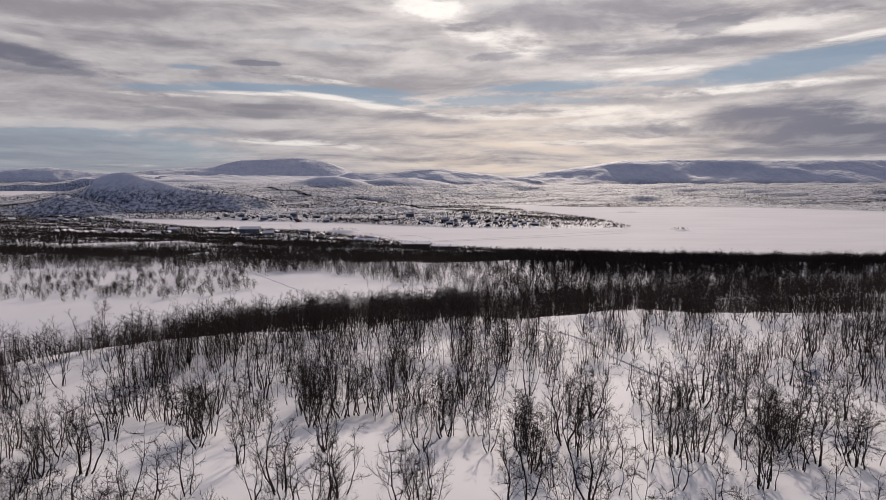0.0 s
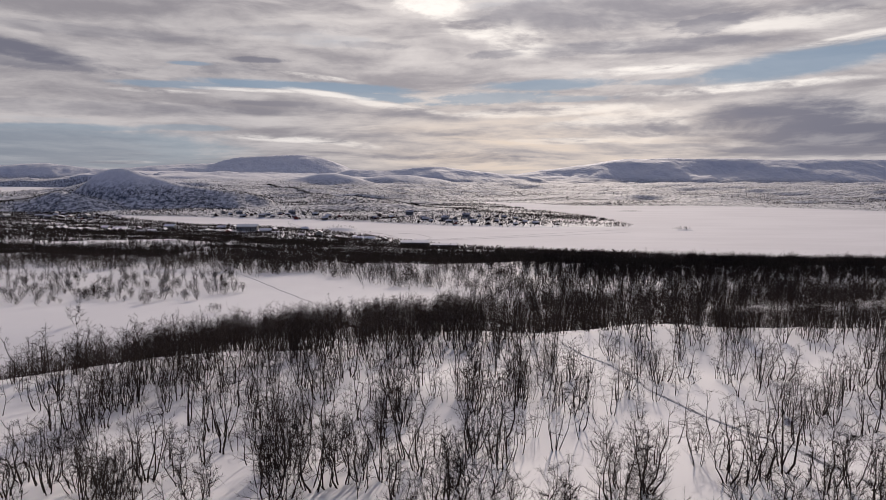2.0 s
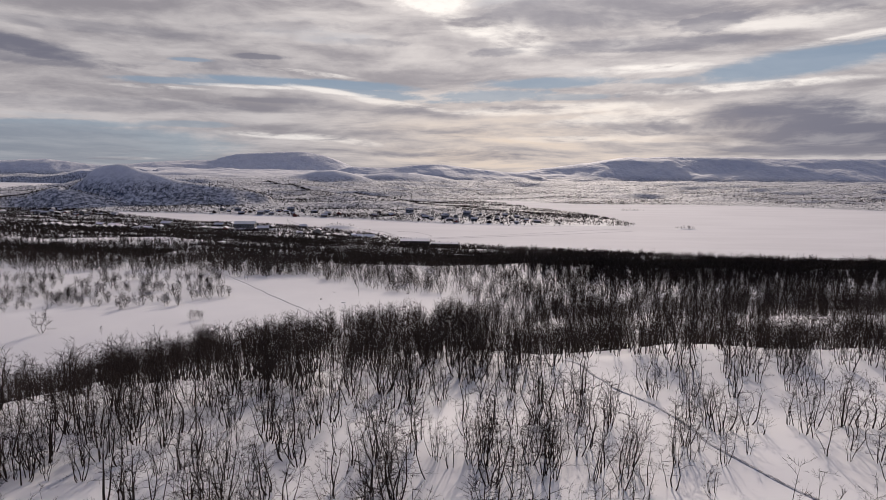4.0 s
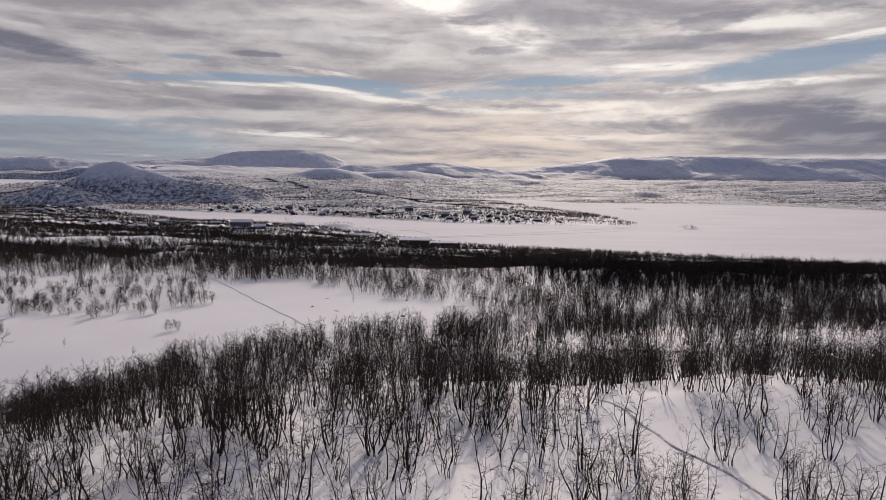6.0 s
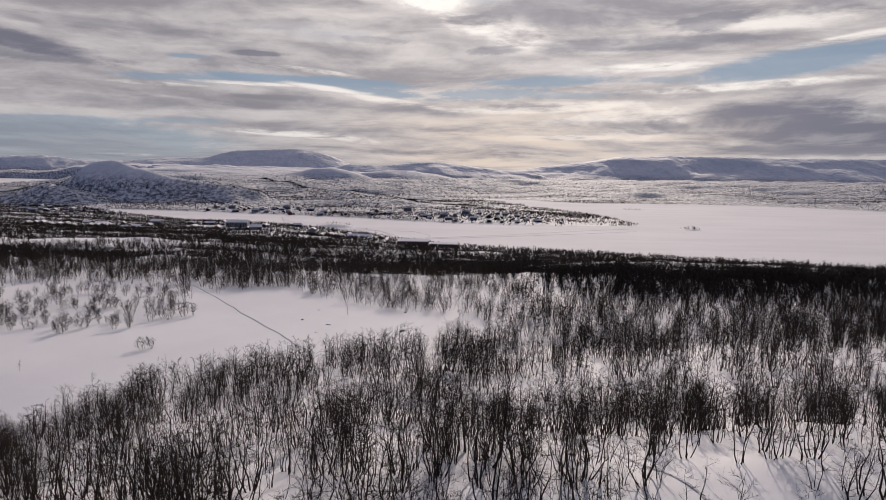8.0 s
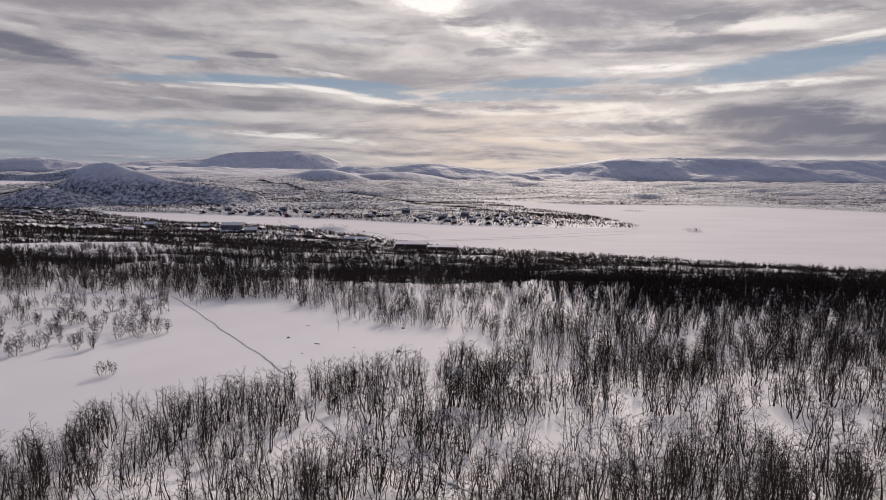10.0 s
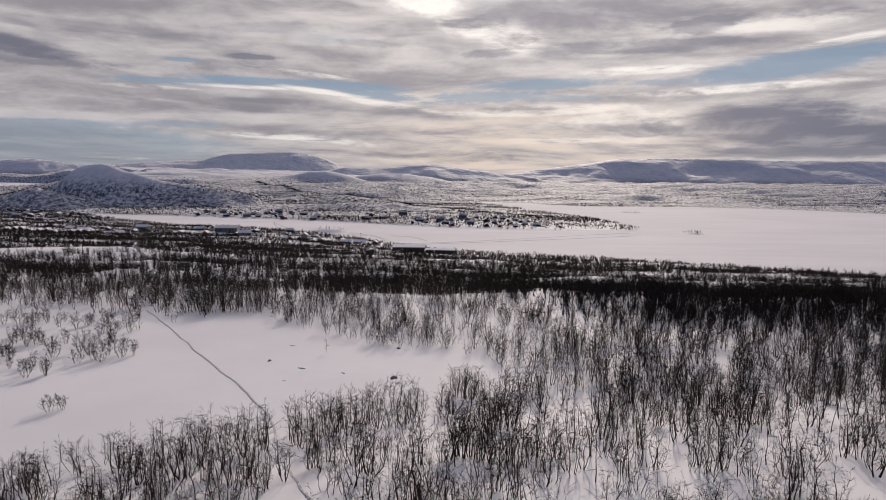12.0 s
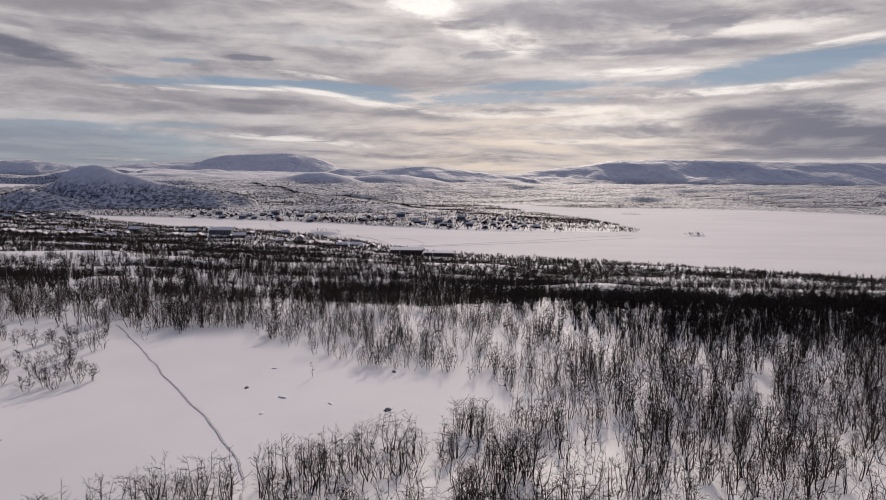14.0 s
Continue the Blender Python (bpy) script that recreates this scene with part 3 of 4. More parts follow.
def stand(ob, x, y, turn, size, fresh):
    m = pose(x, y, float(ground_height(x, y)) - 0.05, 0, 0, turn) @ Matrix.Scale(size, 4)
    made = ob if fresh else copy_thing(ob, m)
    made.matrix_basis = m
    return made


WORDS = {1: "slender leafless birch with one crooked dark stem in snow", 2: "leafless dark birch with two crooked stems in deep snow",
         3: "leafless mountain birch with three spreading dark stems in snow", 4: "bushy leafless birch with many dark stems in deep snow"}


def build_birches():
    rng = np.random.RandomState(11)
    # the trees that stand nearest: one by one
    models = [birch_model(rng, rng.uniform(3.2, 4.6), n, 12, 18, WORDS[min(n, 4)]) for n in (2, 3, 4, 1, 5, 3, 2, 3, 4, 1, 2, 3)]
    x, y = sow(rng, -75, 75, 17, 90, 0.36, lambda x, y: density(x, y) * (np.abs(x) < 10 + 0.74 * y))
    order = np.argsort(y)[:300]
    x, y = x[order], y[order]
    limit = y.max()
    used = set()
    for i in range(len(x)):
        k = rng.randint(0, len(models))
        stand(models[k], x[i], y[i], rng.uniform(0, 360), rng.uniform(0.65, 1.2) * vigour(x[i], y[i]), k not in used)
        used.add(k)

    # the woods behind them, finest where the knoll lies under the path
    def form(height, stems, limbs, twigs, limb_wide, twig_wide, parts, stout=1.0):
        wood, limb_list, twig_list = grow(rng, height, stems, limbs, twigs, 1, 0.20, parts)
        limb_list = [(*a[:3], max(a[3], limb_wide), *a[4:7], 0.0) for a in limb_list]
        twig_list = [(*a[:3], twig_wide, *a[4:7], 0.0) for a in twig_list]
        wood = [(*a[:3], a[3] * stout, *a[4:7], a[7] * stout) for a in wood]
        return join([prisms(wood, 3), slivers(limb_list + twig_list, rng)])

    def plant(forms, y0, y1, per_m2, keep):
        x, y = sow(rng, -200, 200, y0, y1, per_m2, lambda x, y: density(x, y) * (np.abs(x) < 8 + 0.705 * y) * keep(x, y))
        v, f = scatter(forms, rng, x, y, rng.uniform(0.65, 1.2, len(x)) * vigour(x, y), 0.05)
        tagged(mesh_object("birch_wood", v, f, BARK), "leafless dark birch wood round a snowy mire", "trees", kind="stuff")

    fine = [form(rng.uniform(3.3, 4.7), n, 8, 11, 0.012, 0.0075, 5, 0.95) for n in (2, 3, 4, 1, 3, 4, 2, 3, 1, 5, 3, 2, 4, 2)]
    plant(fine, limit, 125.0, 0.42, lambda x, y: np.abs(x) < 40)
    coarse = [form(rng.uniform(3.1, 4.5), n, 8, 7, 0.017, 0.012, 4, 1.0) for n in (2, 3, 4, 3, 1, 3, 2, 4, 2, 3)]
    plant(coarse, limit, 125.0, 0.40, lambda x, y: np.abs(x) >= 40)
    plant(coarse, 125.0, 172.0, 0.38, lambda x, y: np.abs(x) < 58)
    coarse = [form(rng.uniform(2.7, 4.2), n, 7, 3, 0.028, 0.020, 3, 1.0) for n in (2, 3, 3, 2, 4, 3, 2, 3, 1, 2)]
    plant(coarse, 125.0, 262.0, 0.36, lambda x, y: ((y > 172) | (np.abs(x) >= 58)) & ((x < 22) | (y < 150)) & ((x > -72) | (y < 160) | (y > 226)))
    stout = [form(rng.uniform(3.6, 5.0), n, 7, 3, 0.030, 0.022, 3, 1.0) for n in (2, 3, 3, 2, 4, 3, 2, 3)]
    plant(stout, 150.0, 215.0, 0.42, lambda x, y: ((y > 172) | (np.abs(x) >= 58)) & (x >= 22) & (y < 204.0 + 6.0 * WAVES.fbm(x / 9.0, y / 9.0, 2)))
    plant(stout, 214.0, 262.0, 0.09, lambda x, y: (x < -20) & (x > -150))
    far = []
    for k in range(10):
        wood, limb_list, twig_list = grow(rng, rng.uniform(3.8, 5.2), rng.randint(2, 5), 5, 2, 1, 0.15, 2)
        far.append(join([spikes([(*a[:3], a[3] * 2.0, *b[4:7], 0.02) for a, b in zip(wood[::2], wood[1::2])]),
                         slivers([(*a[:3], 0.07, *a[4:7], 0.0) for a in limb_list + twig_list], rng)]))

    thicket = []
    for k in range(12):
        wood, limb_list, twig_list = grow(rng, rng.uniform(3.4, 5.0), rng.randint(2, 5), 6, 1, 1, 0.15, 2)
        thicket.append(join([slivers([(*a[:3], a[3] * 2.0, *b[4:7], 0.01) for a, b in zip(wood[::2], wood[1::2])], rng),
                             slivers([(*a[:3], 0.07, *a[4:7], 0.0) for a in limb_list + twig_list], rng)]))
    # the dense wood at the top of the slope
    x, y = sow(rng, 14, 200, 192, 262, 0.62, lambda x, y: np.clip(1.3 * density(x, y) + 0.05, 0, 1) * (np.abs(x) < 8 + 0.705 * y) * step(y, 196.0, 222.0) * step(x, 10.0, 60.0))
    v, f = scatter(thicket, rng, x, y, rng.uniform(0.65, 1.15, len(x)), 0.05)
    tagged(mesh_object("birch_thicket", v, f, TWIG), "dense dark leafless birch thicket on snow", "trees", kind="stuff")

    # the wood goes on to both sides of the path and behind it
    x, y = sow(rng, -130, 130, -60, 120, 0.10, lambda x, y: density(x, y) * (np.abs(x) > 9 + np.maximum(0.72 * y, 0.0)) * (np.abs(x) < 130) * ((y > 14) | (np.abs(x) > 4)))
    v, f = scatter(far, rng, x, y, rng.uniform(0.6, 1.1, len(x)), 0.05)
    tagged(mesh_object("birch_wood", v, f, BARK), "leafless dark birch wood beside the knoll", "trees", kind="stuff")

    def slope_wood(x, y):
        near = np.interp(x, NEAR_X, NEAR_Y) - y
        ripple = WAVES.fbm(x / 130.0, y / 24.0 + 40, 3)
        band = np.clip(0.92 + 1.2 * WAVES.fbm(x / 90.0 + 3, y / 60.0, 2), 0.35, 1.0) * (1.0 - 0.95 * np.exp(-((ripple - 0.10) / 0.045) ** 2))
        open_town = 1.0 - 0.10 * step(x, -100, -220) * step(y, 430, 560)
        band = band * (1.0 - 0.93 * bump(x, y, -190, 432, 62, 16, 2.0)) * (1.0 - 0.75 * bump(x, y, -130, 346, 30, 9, 2.0)) * (1.0 - 0.8 * bump(x, y, 110, 650, 45, 8, 2.0))
        band = np.where((x < -60) & (y > 470), np.clip(1.15 * band, 0.35, 1.0), band)
        band = band * (0.80 + 0.20 * step(y, 245.0, 290.0))
        return band * (near > 4) * (np.abs(x) < 10 + 0.71 * y) * open_town * np.clip(1.1 - y / 2600.0, 0, 1)
    thin = []
    for k in range(10):
        wood, limb_list, twig_list = grow(rng, rng.uniform(3.4, 5.0), 2, 5, 0, 1, 0.15, 2)
        thin.append(slivers([(*a[:3], 0.10, *b[4:7], 0.02) for a, b in zip(wood[::2], wood[1::2])]
                            + [(*a[:3], 0.24, *(1.3 * np.array(a[4:7]) - 0.3 * np.array(a[0:3])), 0.0) for a in limb_list], rng))
    x, y = sow(rng, -900, 620, 430, 1300, 0.112, lambda x, y: slope_wood(x, y) * (1.0 - 0.35 * step(x, -60.0, 60.0)))
    xs, ys = sow(rng, -320, 320, 250, 430, 0.27, lambda x, y: slope_wood(x, y) * (1.0 - 0.5 * step(x, 20.0, 90.0)))
    v, f = join([scatter(thicket, rng, xs, ys, rng.uniform(0.65, 1.15, len(xs))), scatter(thin, rng, x, y, rng.uniform(0.7, 1.2, len(x)))])
    tagged(mesh_object("birch_slope", v, f, TWIG), "dense dark leafless birch wood on the slope above the lake", "trees", kind="stuff")
    xs, ys = [], []
    for (cx, cy, rx, ry, top), count in zip(ISLETS, (34, 50, 26)):
        xs.append(cx + rng.normal(0, 0.42 * rx, count))
        ys.append(cy + rng.normal(0, 0.35 * ry, count))
    xs, ys = np.concatenate(xs), np.concatenate(ys)
    ok = ground_height(xs, ys) > 0.2
    v, f = scatter(far, rng, xs[ok], ys[ok], rng.uniform(0.5, 0.95, ok.sum()))
    tagged(mesh_object("islet_birches", v, f, TWIG), "low dark birches on snowy islets in the lake", "trees", kind="stuff")
    tuft = []
    for k in range(8):
        spots = rng.normal(0, 0.45, (4, 2))
        tuft.append(slivers([(px, py, -0.3, 0.26, px * 2.0, py * 2.0, rng.uniform(2.2, 4.2), 0.0) for px, py in spots], rng))

    def far_wood(x, y):
        gap, near, front, fr = shore_gap(x, y)
        h = ground_height(x, y)
        band = np.clip(0.50 + 1.7 * WAVES.fbm(x / 210.0 + 9, y / 75.0, 4), 0.08, 1.0)
        band = band * (1.0 - 0.5 * step(y, 1300, 1180) * step(x, -100, 0))
        return band * (np.maximum(front, fr) > 3) * step(h, 62, 34) * (h > 0.6) * (np.abs(x) < 60 + 0.76 * y) * np.clip(1450.0 / y, 0, 1) ** 3.0
    x, y = sow(rng, -2300, 2300, 1050, 3000, 0.065, far_wood)
    v, f = scatter(tuft, rng, x, y, rng.uniform(0.7, 1.3, len(x)))
    along = rng.uniform(0, 1, 1500)
    bx = np.interp(along, (0, 0.3, 0.55, 0.8, 1), (-610, -430, -262, -70, 90)) + rng.normal(0, 5, 1500)
    by = np.interp(along, (0, 0.3, 0.55, 0.8, 1), (2330, 2140, 1960, 1720, 1500)) + rng.normal(0, 7, 1500)
    v, f = join([(v, f), scatter(tuft, rng, bx, by, rng.uniform(1.0, 1.6, 1500))])
    tagged(mesh_object("distant_birches", v, f, TWIG), "scattered dark birches on far snowy hillsides", "trees", kind="stuff")


build_birches()


# ---- lone trees and scrub on the mire ----
def lone(rng, x, y, height, stems, limbs, twigs, label, lean=0.3):
    wood, limb_list, twig_list = grow(rng, height, stems, limbs, twigs, 3, lean)
    tv, tf = join([prisms(wood, 5), prisms(limb_list, 3)])
    cv, cf = spikes([(*a[:3], 0.017, *a[4:]) for a in twig_list])
    base = new("birch_tree")
    mesh_object("trunk", tv, tf, BARK, base, smooth=True)
    mesh_object("crown", cv, cf, TWIG, base)
    base.matrix_basis = pose(x, y, float(ground_height(x, y)) - 0.05)
    tagged(base, label, "tree")


def build_lone_trees():
    rng = np.random.RandomState(23)
    lone(rng, -77.6, 147.5, 5.3, 3, 15, 14, "lone crooked leafless birch on open snowy mire", 0.35)
    lone(rng, -65.7, 147.0, 2.6, 1, 8, 5, "thin leafless birch sapling on open snow")
    lone(rng, -20.9, 188.7, 2.8, 1, 9, 6, "small leafless birch sapling on open mire snow")
    for dx, dy, h in ((0, 0, 5.6), (0.7, 0.5, 5.4), (-0.6, 0.7, 5.2)):
        lone(rng, 0.9 + dx, 139.5 + dy, h, 4, 12, 9, "dense dark many-stemmed birch at the edge of the mire", 0.2)
    for x, y, h in ((-57, 182, 3.6), (-59, 183, 3.2), (-55, 184.5, 3.4), (-53.5, 186, 2.8), (-61, 186, 3.6), (-58, 186, 3.0), (-60.5, 181, 2.6), (-56, 187.5, 3.0), (-64, 188, 3.4), (-66, 184, 3.0), (-68, 187, 3.6), (-63, 197, 3.8), (-66, 200, 3.0), (-69, 193, 2.6),
                    (-52.5, 159.5, 2.4), (-51.4, 160.2, 1.9), (-73, 204, 3.6), (-80, 199, 3.2), (-90, 196, 3.4), (-96, 207, 4.6), (-103, 222, 5.0)):
        lone(rng, x, y, h * 1.1, 5, 9, 9, "low leafless birch scrub on snowy mire", 0.6)
    # rows of scrub along the back of the mire
    models = []
    for k in range(6):
        wood, limb_list, twig_list = grow(rng, 2.9, 5, 8, 7, 1, 0.5, 4)
        tv, tf = join([prisms(wood, 3), spikes([(*a[:3], 0.022, *a[4:]) for a in limb_list])])
        cv, cf = slivers([(*a[:3], 0.018, *a[4:]) for a in twig_list], rng)
        base = new("birch_shrub")
        mesh_object("trunk", tv, tf, BARK, base)
        mesh_object("crown", cv, cf, TWIG, base)
        models.append(tagged(base, "bushy leafless birch shrub standing in mire snow", "shrub", "shrubs at the back of the mire"))
    used = set()
    for i in range(330):
        row = rng.randint(0, 4)
        x = rng.uniform(-135, -60)
        y = (176, 184, 193, 208)[row] + 0.10 * (x + 70) + rng.normal(0, 3.2)
        k = rng.randint(0, 6)
        if rng.uniform() < 0.45 + 0.45 * step(x, -62, -85):
            stand(models[k], x, y, rng.uniform(0, 360), rng.uniform(0.55, 1.25), k not in used)
            used.add(k)


build_lone_trees()


# ---- snowmobile trail, rocks and drifts ----
def packed_material():
    m, g, bsdf = material("packed_snow_rut_shade")
    place = g.node("ShaderNodeNewGeometry").outputs["Position"]
    fine = g.noise(place, 3.0, 6.0, 0.7)
    # dark blotches put the shade of prints and ruts into the colour
    g.put(bsdf.inputs["Base Color"], g.mix(g.ramp(fine, 0.40, 0.60), (0.42, 0.41, 0.43), (0.80, 0.78, 0.80)))
    bsdf.inputs["Roughness"].default_value = 0.8
    relief(g, bsdf, fine, 0.12, 1.0)
    return m


def stone_material():
    m, g, bsdf = material("granite")
    place = g.node("ShaderNodeNewGeometry").outputs["Position"]
    fine = g.noise(place, 4.0, 6.0, 0.65)
    g.put(bsdf.inputs["Base Color"], g.mix(g.ramp(fine, 0.35, 0.65), (0.10, 0.10, 0.11), (0.26, 0.25, 0.25)))
    bsdf.inputs["Roughness"].default_value = 0.9
    relief(g, bsdf, fine, 0.08, 0.8)
    return m


PACKED, STONE = packed_material(), stone_material()


def build_trail():
    rng = np.random.RandomState(5)
    y = np.arange(12.0, 224.0, 0.33)
    x = np.interp(y, TRAIL_Y, TRAIL_X)
    kernel = np.hanning(25) / np.hanning(25).sum()
    x = np.convolve(np.pad(x, 12, mode="edge"), kernel, mode="valid") + 0.9 * WAVES.fbm(y / 9.0, y * 0.0, 3)
    dx, dy = np.gradient(x), np.gradient(y)
    n = np.hypot(dx, dy)
    sx, sy = dy / n, -dx / n
    # cross section: berm, rut, middle hump, rut, berm
    off = np.array([-0.34, -0.24, -0.16, -0.06, 0.0, 0.06, 0.16, 0.24, 0.34])
    rise = np.array([-0.06, 0.0, -0.02, -0.02, 0.0, -0.02, -0.02, 0.0, -0.06])
    wide = np.interp(y, (130.0, 160.0), (0.38, 0.55))[:, None]
    px = x[:, None] + sx[:, None] * off * wide
    py = y[:, None] + sy[:, None] * off * wide
    pz = ground_height(px, py) + rise + 0.07 * rng.rand(*px.shape) * (rise > -0.05) + 0.03
    rows, cols = px.shape
    k = np.arange(rows * cols).reshape(rows, cols)
    faces = np.stack([k[:-1, :-1], k[:-1, 1:], k[1:, 1:], k[1:, :-1]], -1).reshape(-1, 4)
    trail = mesh_object("snow_trail", np.stack([px, py, pz], -1).reshape(-1, 3), faces, PACKED)
    tagged(trail, "narrow trodden trail of packed snow across the mire", "trail", kind="structure")


def boulder(x, y, sx, sy, sz, seed, mat, name, label, category):
    bm = bmesh.new()
    bmesh.ops.create_icosphere(bm, subdivisions=3, radius=1.0)
    for v in bm.verts:
        k = 1.0 + 0.35 * noise.noise(v.co * 1.4 + Vector((seed * 3.7, 0, 0))) + 0.12 * noise.noise(v.co * 4.0 + Vector((0, seed, 0)))
        v.co = Vector((v.co.x * k * sx, v.co.y * k * sy, max(v.co.z, -0.4) * k * sz))
    me = bpy.data.meshes.new(name)
    bm.to_mesh(me)
    bm.free()
    me.materials.append(mat)
    for p in me.polygons:
        p.use_smooth = True
    ob = new(name, me)
    ob.matrix_basis = pose(x, y, float(ground_height(x, y)), 0, 0, seed * 40)
    return tagged(ob, label, category)


def build_rocks():
    for i, (x, y, r) in enumerate(((-8.2, 174.4, 0.55), (-29.6, 183.2, 0.38), (-8.3, 191.4, 0.45))):
        boulder(x, y, r, r * 0.7, r * 0.55, i + 1, STONE, "rock", "dark granite boulder showing through mire snow", "rock")
    for i, (x, y, r) in enumerate(((-24.8, 173.1, 0.9), (-16.3, 176.9, 0.9), (-23.4, 179.2, 1.2), (-27.8, 192.8, 0.8), (26.4, 58.6, 1.0), (33.5, 56.5, 1.2), (36.0, 60.0, 1.0), (-40.0, 52.0, 1.1), (-37.0, 45.0, 1.0))):
        boulder(x, y, r * 0.6, r * 0.3, r * 0.13 if y > 100 else r * 0.45, i + 11, SNOW, "snow_hummock", "snow-capped hummock with a shaded hollow in front", "hummock")


build_trail()
build_rocks()


# ---- tracks on the lake ice ----
def ice_track(points, width):
    """A worn snowmobile track through points on the ice."""
    pts = np.array(points, float)
    t = np.linspace(0, len(pts) - 1, 16 * len(pts))
    x, y = np.interp(t, range(len(pts)), pts[:, 0]), np.interp(t, range(len(pts)), pts[:, 1])
    kernel = np.hanning(15) / np.hanning(15).sum()
    x, y = (np.convolve(np.pad(v, 7, mode="edge"), kernel, mode="valid") for v in (x, y))
    dx, dy = np.gradient(x), np.gradient(y)
    n = np.hypot(dx, dy) + 1e-6
    off = np.array([-0.5, -0.35, -0.2, 0.2, 0.35, 0.5]) * width
    rise = np.array([0.01, 0.22, 0.03, 0.03, 0.22, 0.01])
    px, py = x[:, None] + (dy / n)[:, None] * off, y[:, None] - (dx / n)[:, None] * off
    k = np.arange(px.size).reshape(px.shape)
    faces = np.stack([k[:-1, :-1], k[:-1, 1:], k[1:, 1:], k[1:, :-1]], -1).reshape(-1, 4)
    ob = mesh_object("ice_track", np.stack([px, py, np.broadcast_to(rise, px.shape)], -1).reshape(-1, 3), faces, PACKED)
    tagged(ob, "worn snowmobile track on the frozen lake", "track", kind="structure")


ice_track([(-50, 855), (0, 875), (80, 915), (160, 962), (228, 1004), (300, 1040)], 1.6)
ice_track([(-20, 855), (90, 900), (200, 950), (300, 1000)], 1.2)
ice_track([(-50, 852), (-62, 900), (-80, 955), (-110, 985), (-140, 1040)], 2.2)
ice_track([(-44, 852), (-58, 905), (-78, 950), (-125, 975)], 1.6)
ice_track([(-14, 868), (-8, 900), (-30, 950), (-60, 960)], 1.2)
ice_track([(-105, 900), (-112, 940), (-102, 975)], 1.2)
ice_track([(-215, 1020), (-240, 1075), (-258, 1130), (-272, 1190)], 2.0)
ice_track([(-200, 1010), (-225, 1070), (-262, 1150)], 1.4)


# ---- the village ----
def paint(name, dark, light, rough=0.8):
    m, g, bsdf = material(name)
    place = g.node("ShaderNodeNewGeometry").outputs["Position"]
    boards = g.noise(g.vec("MULTIPLY", place, (1.0, 1.0, 8.0)), 1.0, 4.0)
    grime = g.noise(place, 0.4, 4.0)
    g.put(bsdf.inputs["Base Color"], g.mix(g.math("MULTIPLY", g.math("ADD", boards, grime), 0.5), dark, light))
    bsdf.inputs["Roughness"].default_value = rough
    return m


WALLS = [paint("brown_boards", (0.05, 0.035, 0.028), (0.12, 0.085, 0.065)), paint("red_boards", (0.12, 0.030, 0.024), (0.22, 0.06, 0.045)),
         paint("grey_boards", (0.12, 0.12, 0.12), (0.26, 0.26, 0.25)), paint("tarred_boards", (0.018, 0.010, 0.008), (0.045, 0.028, 0.024))]
PANE, BRICK, TRIM = paint("window_glass", (0.03, 0.035, 0.04), (0.05, 0.055, 0.06), 0.1), paint("chimney_brick", (0.18, 0.10, 0.08), (0.30, 0.18, 0.14)), paint("white_trim", (0.6, 0.6, 0.6), (0.75, 0.75, 0.74))
SHEET = paint("pale_roof_sheet", (0.56, 0.58, 0.62), (0.66, 0.68, 0.72), 0.5)


def box(cx, cy, z0, sx, sy, sz):
    x0, x1, y0, y1, z1 = cx - sx / 2, cx + sx / 2, cy - sy / 2, cy + sy / 2, z0 + sz
    v = [(x0, y0, z0), (x1, y0, z0), (x1, y1, z0), (x0, y1, z0), (x0, y0, z1), (x1, y0, z1), (x1, y1, z1), (x0, y1, z1)]
    return v, [(3, 2, 1, 0), (4, 5, 6, 7), (0, 1, 5, 4), (1, 2, 6, 5), (2, 3, 7, 6), (3, 0, 4, 7)]


def poly(name, verts, faces, mat, parent, label=""):
    me = bpy.data.meshes.new(name)
    me.from_pydata(verts, [], faces)
    me.materials.append(mat)
    ob = new(name, me)
    ob.parent = parent
    return tagged(ob, label) if label else ob


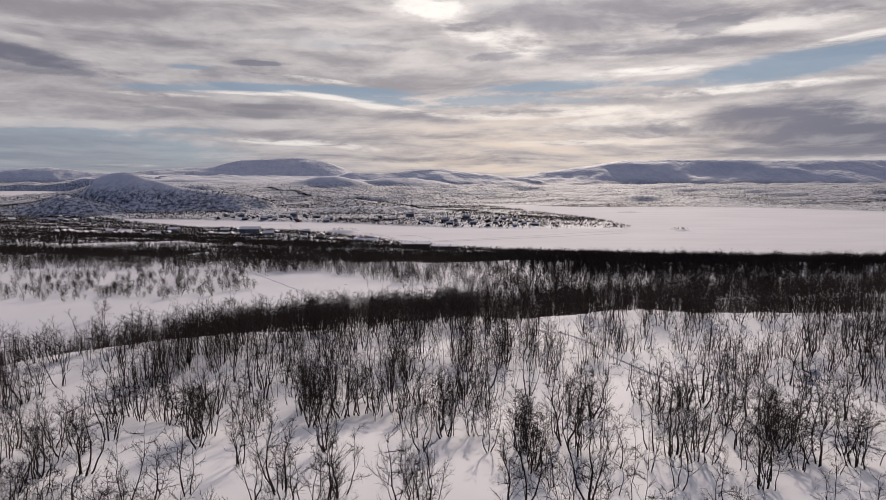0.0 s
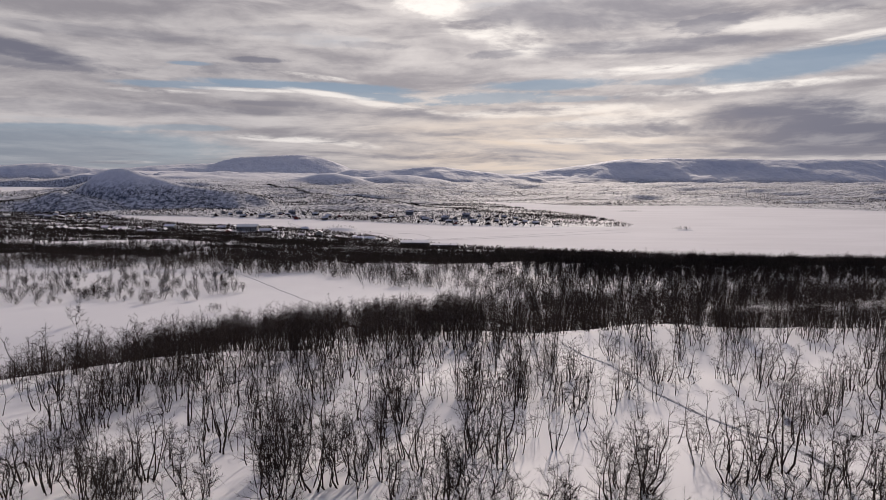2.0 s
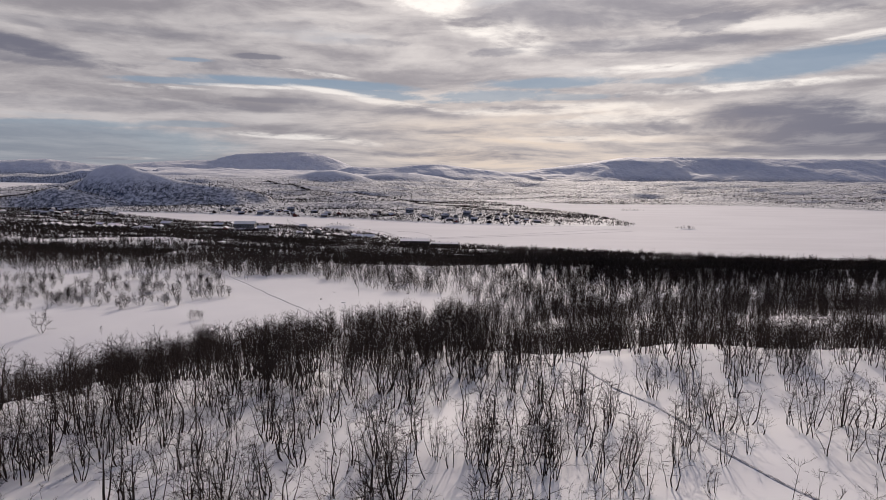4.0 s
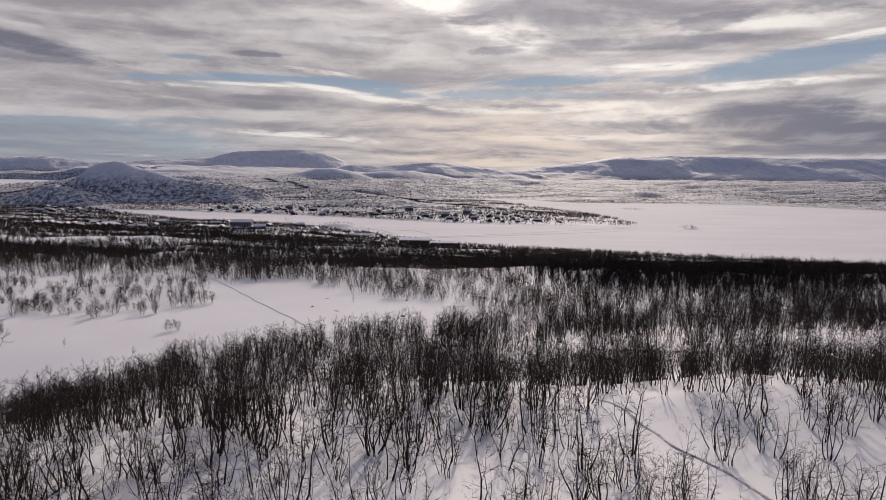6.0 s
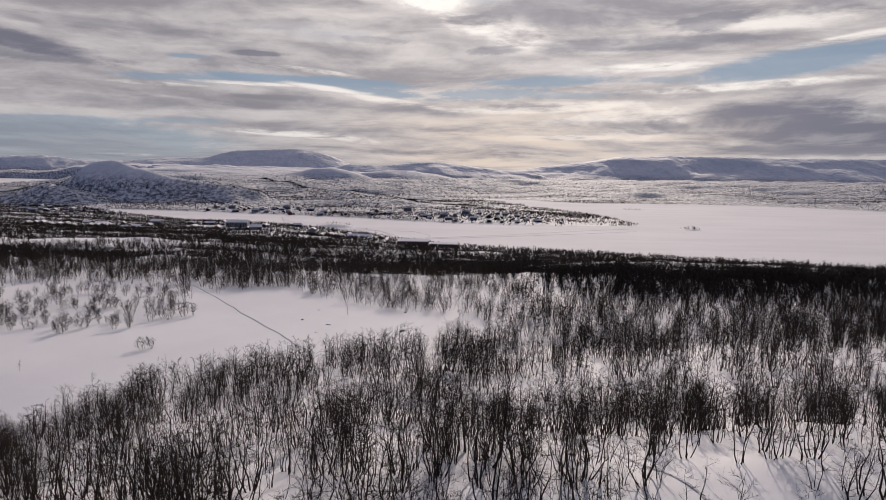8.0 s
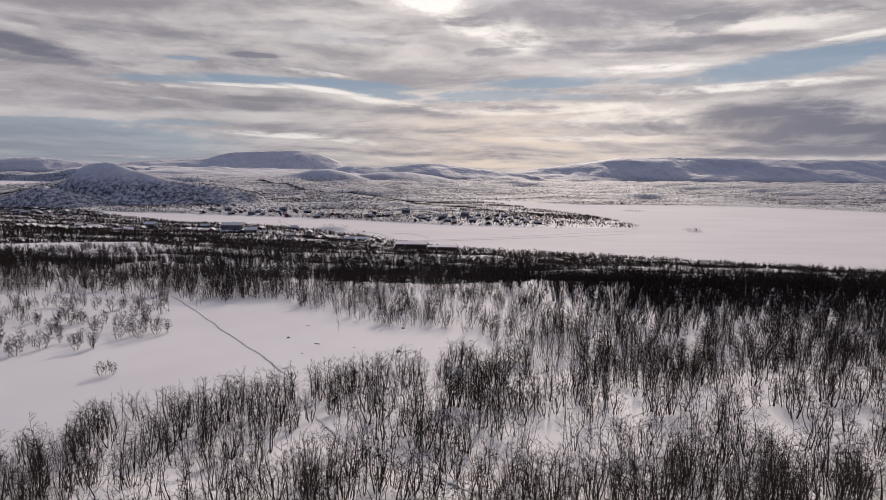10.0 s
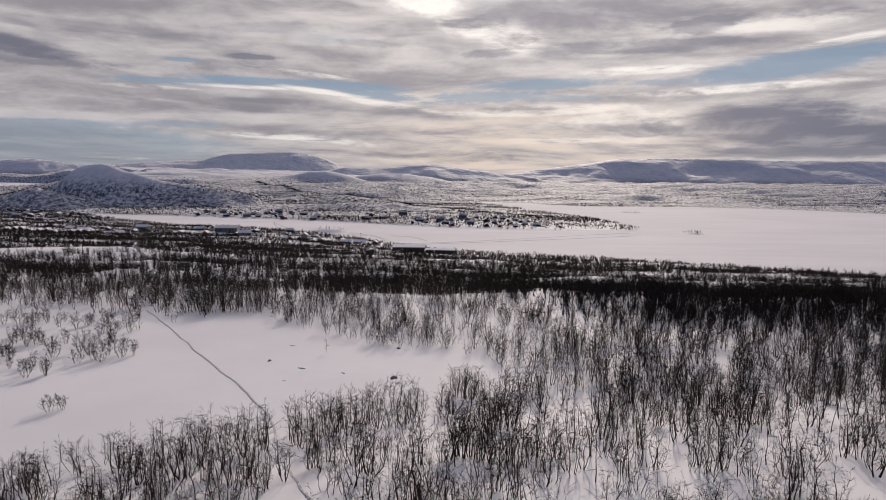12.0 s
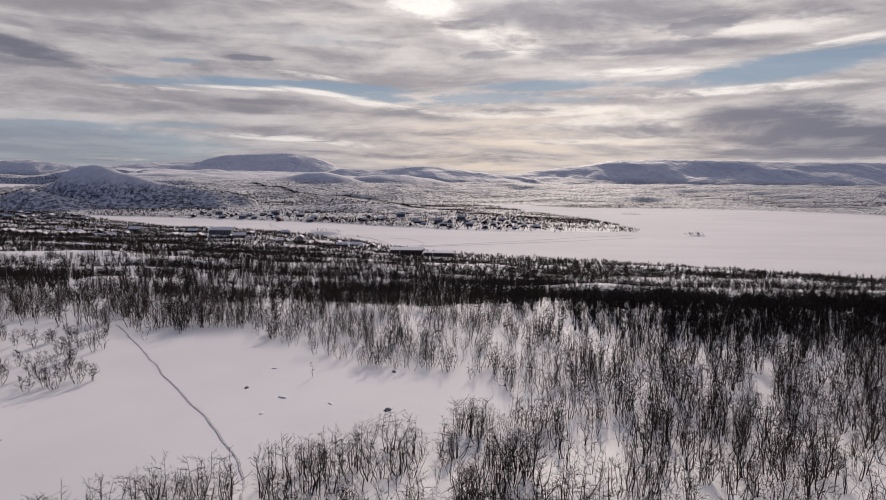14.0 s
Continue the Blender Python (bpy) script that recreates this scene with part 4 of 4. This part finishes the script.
def house(length, width, eaves, rise, wall, roof, label, name="house", chimney=True):
    """A gabled wooden house with its ridge along x."""
    base = new(name)
    l, w = length / 2, width / 2
    v = [(-l, -w, -1.5), (l, -w, -1.5), (l, w, -1.5), (-l, w, -1.5), (-l, -w, eaves), (l, -w, eaves), (l, w, eaves), (-l, w, eaves), (-l, 0, eaves + rise), (l, 0, eaves + rise)]
    poly("wall", v, [(0, 1, 5, 4), (2, 3, 7, 6), (1, 2, 6, 9, 5), (3, 0, 4, 8, 7), (3, 2, 1, 0)], wall, base)
    o, t = 0.6, 0.38
    k = rise / w
    a, e = l + o, w + o
    rv = []
    for px in (-a, a):
        rv += [(px, -e, eaves - k * o + 0.03), (px, 0, eaves + rise + 0.03), (px, e, eaves - k * o + 0.03), (px, e, eaves - k * o + t), (px, 0, eaves + rise + t * 1.2), (px, -e, eaves - k * o + t)]
    rf = [(5, 4, 1, 0), (4, 3, 2, 1), (6, 7, 10, 11), (7, 8, 9, 10)] + [(i, (i + 1) % 6, (i + 1) % 6 + 6, i + 6) for i in range(6)]
    poly("roof", rv, rf, roof, base, "thick snow on a gabled roof" if roof is SNOW else "pale sheet roof")
    count = max(2, int(length / 3.2))
    for side in (-1, 1):
        for i in range(count):
            cx = -l + (i + 0.5) * length / count
            bv, bf = box(cx, side * (w + 0.03), eaves * 0.38, 1.1, 0.10, eaves * 0.42)
            poly("window", bv, bf, PANE, base)
    bv, bf = box(-l * 0.4, -(w + 0.05), 0.0, 0.95, 0.12, 2.05)
    poly("door", bv, bf, TRIM, base)
    if chimney:
        bv, bf = box(l * 0.3, 0.3, eaves + rise * 0.6, 0.7, 0.7, rise * 0.4 + 1.0)
        poly("chimney", bv, bf, BRICK, base)
    return tagged(base, label, "house", "houses of the village")


def build_village():
    rng = np.random.RandomState(31)
    kinds = [house(10, 7.5, 2.9, 2.2, WALLS[0], SNOW, "brown wooden house with a thick snowy gable roof"),
             house(12, 8, 3.2, 2.0, WALLS[3], SNOW, "dark tarred wooden house with a snow-covered roof"),
             house(9, 7, 2.8, 2.4, WALLS[1], SNOW, "red wooden house with a snow-covered gable roof"),
             house(14, 8.5, 5.4, 2.2, WALLS[2], SNOW, "grey two-storey house with a snow-covered roof"),
             house(7, 5.5, 2.4, 1.9, WALLS[3], SNOW, "small dark cabin under thick roof snow")]
    used = set()

    def place(k, x, y, turn, size=1.0):
        z = float(ground_height(x, y))
        m = pose(x, y, z, 0, 0, turn) @ Matrix.Scale(size, 4)
        ob = copy_thing(kinds[k], m) if k in used else kinds[k]
        ob.matrix_basis = m
        used.add(k)

    def quarter(x0, x1, y0, y1, nx, ny, odds, size=1.0, turn=0.0):
        for i in range(nx):
            for j in range(ny):
                x = x0 + (i + rng.uniform(0.15, 0.85)) * (x1 - x0) / nx
                y = y0 + (j + rng.uniform(0.2, 0.8)) * (y1 - y0) / ny
                k = rng.randint(0, 5)
                if rng.rand() < odds and float(shore_gap(np.array(x), np.array(y))[0]) > 14.0:
                    place(k, x, y, turn + rng.choice((0, 90)) + rng.uniform(-14, 14), size * rng.uniform(0.9, 1.15))

    quarter(-440, -235, 1215, 1345, 9, 4, 0.8, 0.9)
    quarter(-760, -545, 1090, 1280, 8, 5, 0.55, 0.85)
    quarter(-40, 205, 1085, 1240, 11, 4, 0.65, 0.85)
    quarter(-235, -40, 1190, 1290, 6, 2, 0.5)
    quarter(-165, -62, 755, 835, 4, 3, 0.9, 0.85)
    quarter(-420, -180, 800, 1000, 7, 5, 0.45, 0.85)
    for i in range(11):
        place(4, -455 + 8.5 * i, 772 + 2.0 * math.sin(i * 1.7), 90, 0.95)
    for x, y, k, turn in ((-336, 772, 2, 40), (-352, 778, 0, 10), (-368, 770, 1, 80), (-388, 800, 3, 5), (-203, 772, 3, 20), (-214, 780, 1, 95), (-192, 778, 0, 15), (-290, 880, 1, 3), (-180, 790, 4, 0)):
        place(k, x, y, turn, 0.9)
    hall = house(26, 14, 5.5, 2.6, WALLS[2], SHEET, "large sports hall with a pale blue sheet roof", "hall", False)
    hall.matrix_basis = pose(-253, 872, float(ground_height(-253, 872)), 0, 0, 4)
    lodge = house(32, 15, 3.4, 1.8, WALLS[3], SNOW, "long dark timber lodge with a snowy roof by the lake", "lodge", False)
    lodge.matrix_basis = pose(-26, 748, float(ground_height(-26, 748)), 0, 0, -1)
    wing = house(30, 11, 2.4, 1.2, WALLS[3], SNOW, "low dark timber wing with a snowy roof", "lodge_wing", False)
    wing.matrix_basis = pose(7, 746, float(ground_height(7, 746)), 0, 0, -4)


build_village()


def build_snowmobile():
    base = new("snowmobile")
    body = poly("body", [(-1.2, -0.4, 0.35), (1.1, -0.3, 0.35), (1.1, 0.3, 0.35), (-1.2, 0.4, 0.35), (-1.2, -0.35, 0.75), (0.3, -0.4, 1.0), (1.2, -0.2, 0.7), (1.2, 0.2, 0.7), (0.3, 0.4, 1.0), (-1.2, 0.35, 0.75)],
                [(0, 1, 6, 5, 4), (2, 3, 9, 8, 7), (1, 2, 7, 6), (3, 0, 4, 9), (4, 5, 8, 9), (5, 6, 7, 8), (3, 2, 1, 0)], WALLS[3], base)
    for name, args, mat in (("seat", (-0.55, 0, 0.78, 1.1, 0.4, 0.22), WALLS[3]), ("track", (-0.5, 0, 0.0, 1.9, 0.42, 0.36), WALLS[3]), ("windshield", (0.45, 0, 0.95, 0.06, 0.6, 0.35), PANE),
                            ("ski", (0.95, -0.42, 0.02, 1.1, 0.13, 0.06), WALLS[3]), ("ski", (0.95, 0.42, 0.02, 1.1, 0.13, 0.06), WALLS[3])):
        bv, bf = box(*args)
        poly(name, bv, bf, mat, base)
    base.matrix_basis = pose(-101, 977, 0.02, 0, 0, 30)
    tagged(base, "dark snowmobile parked on the frozen lake", "snowmobile")


build_snowmobile()
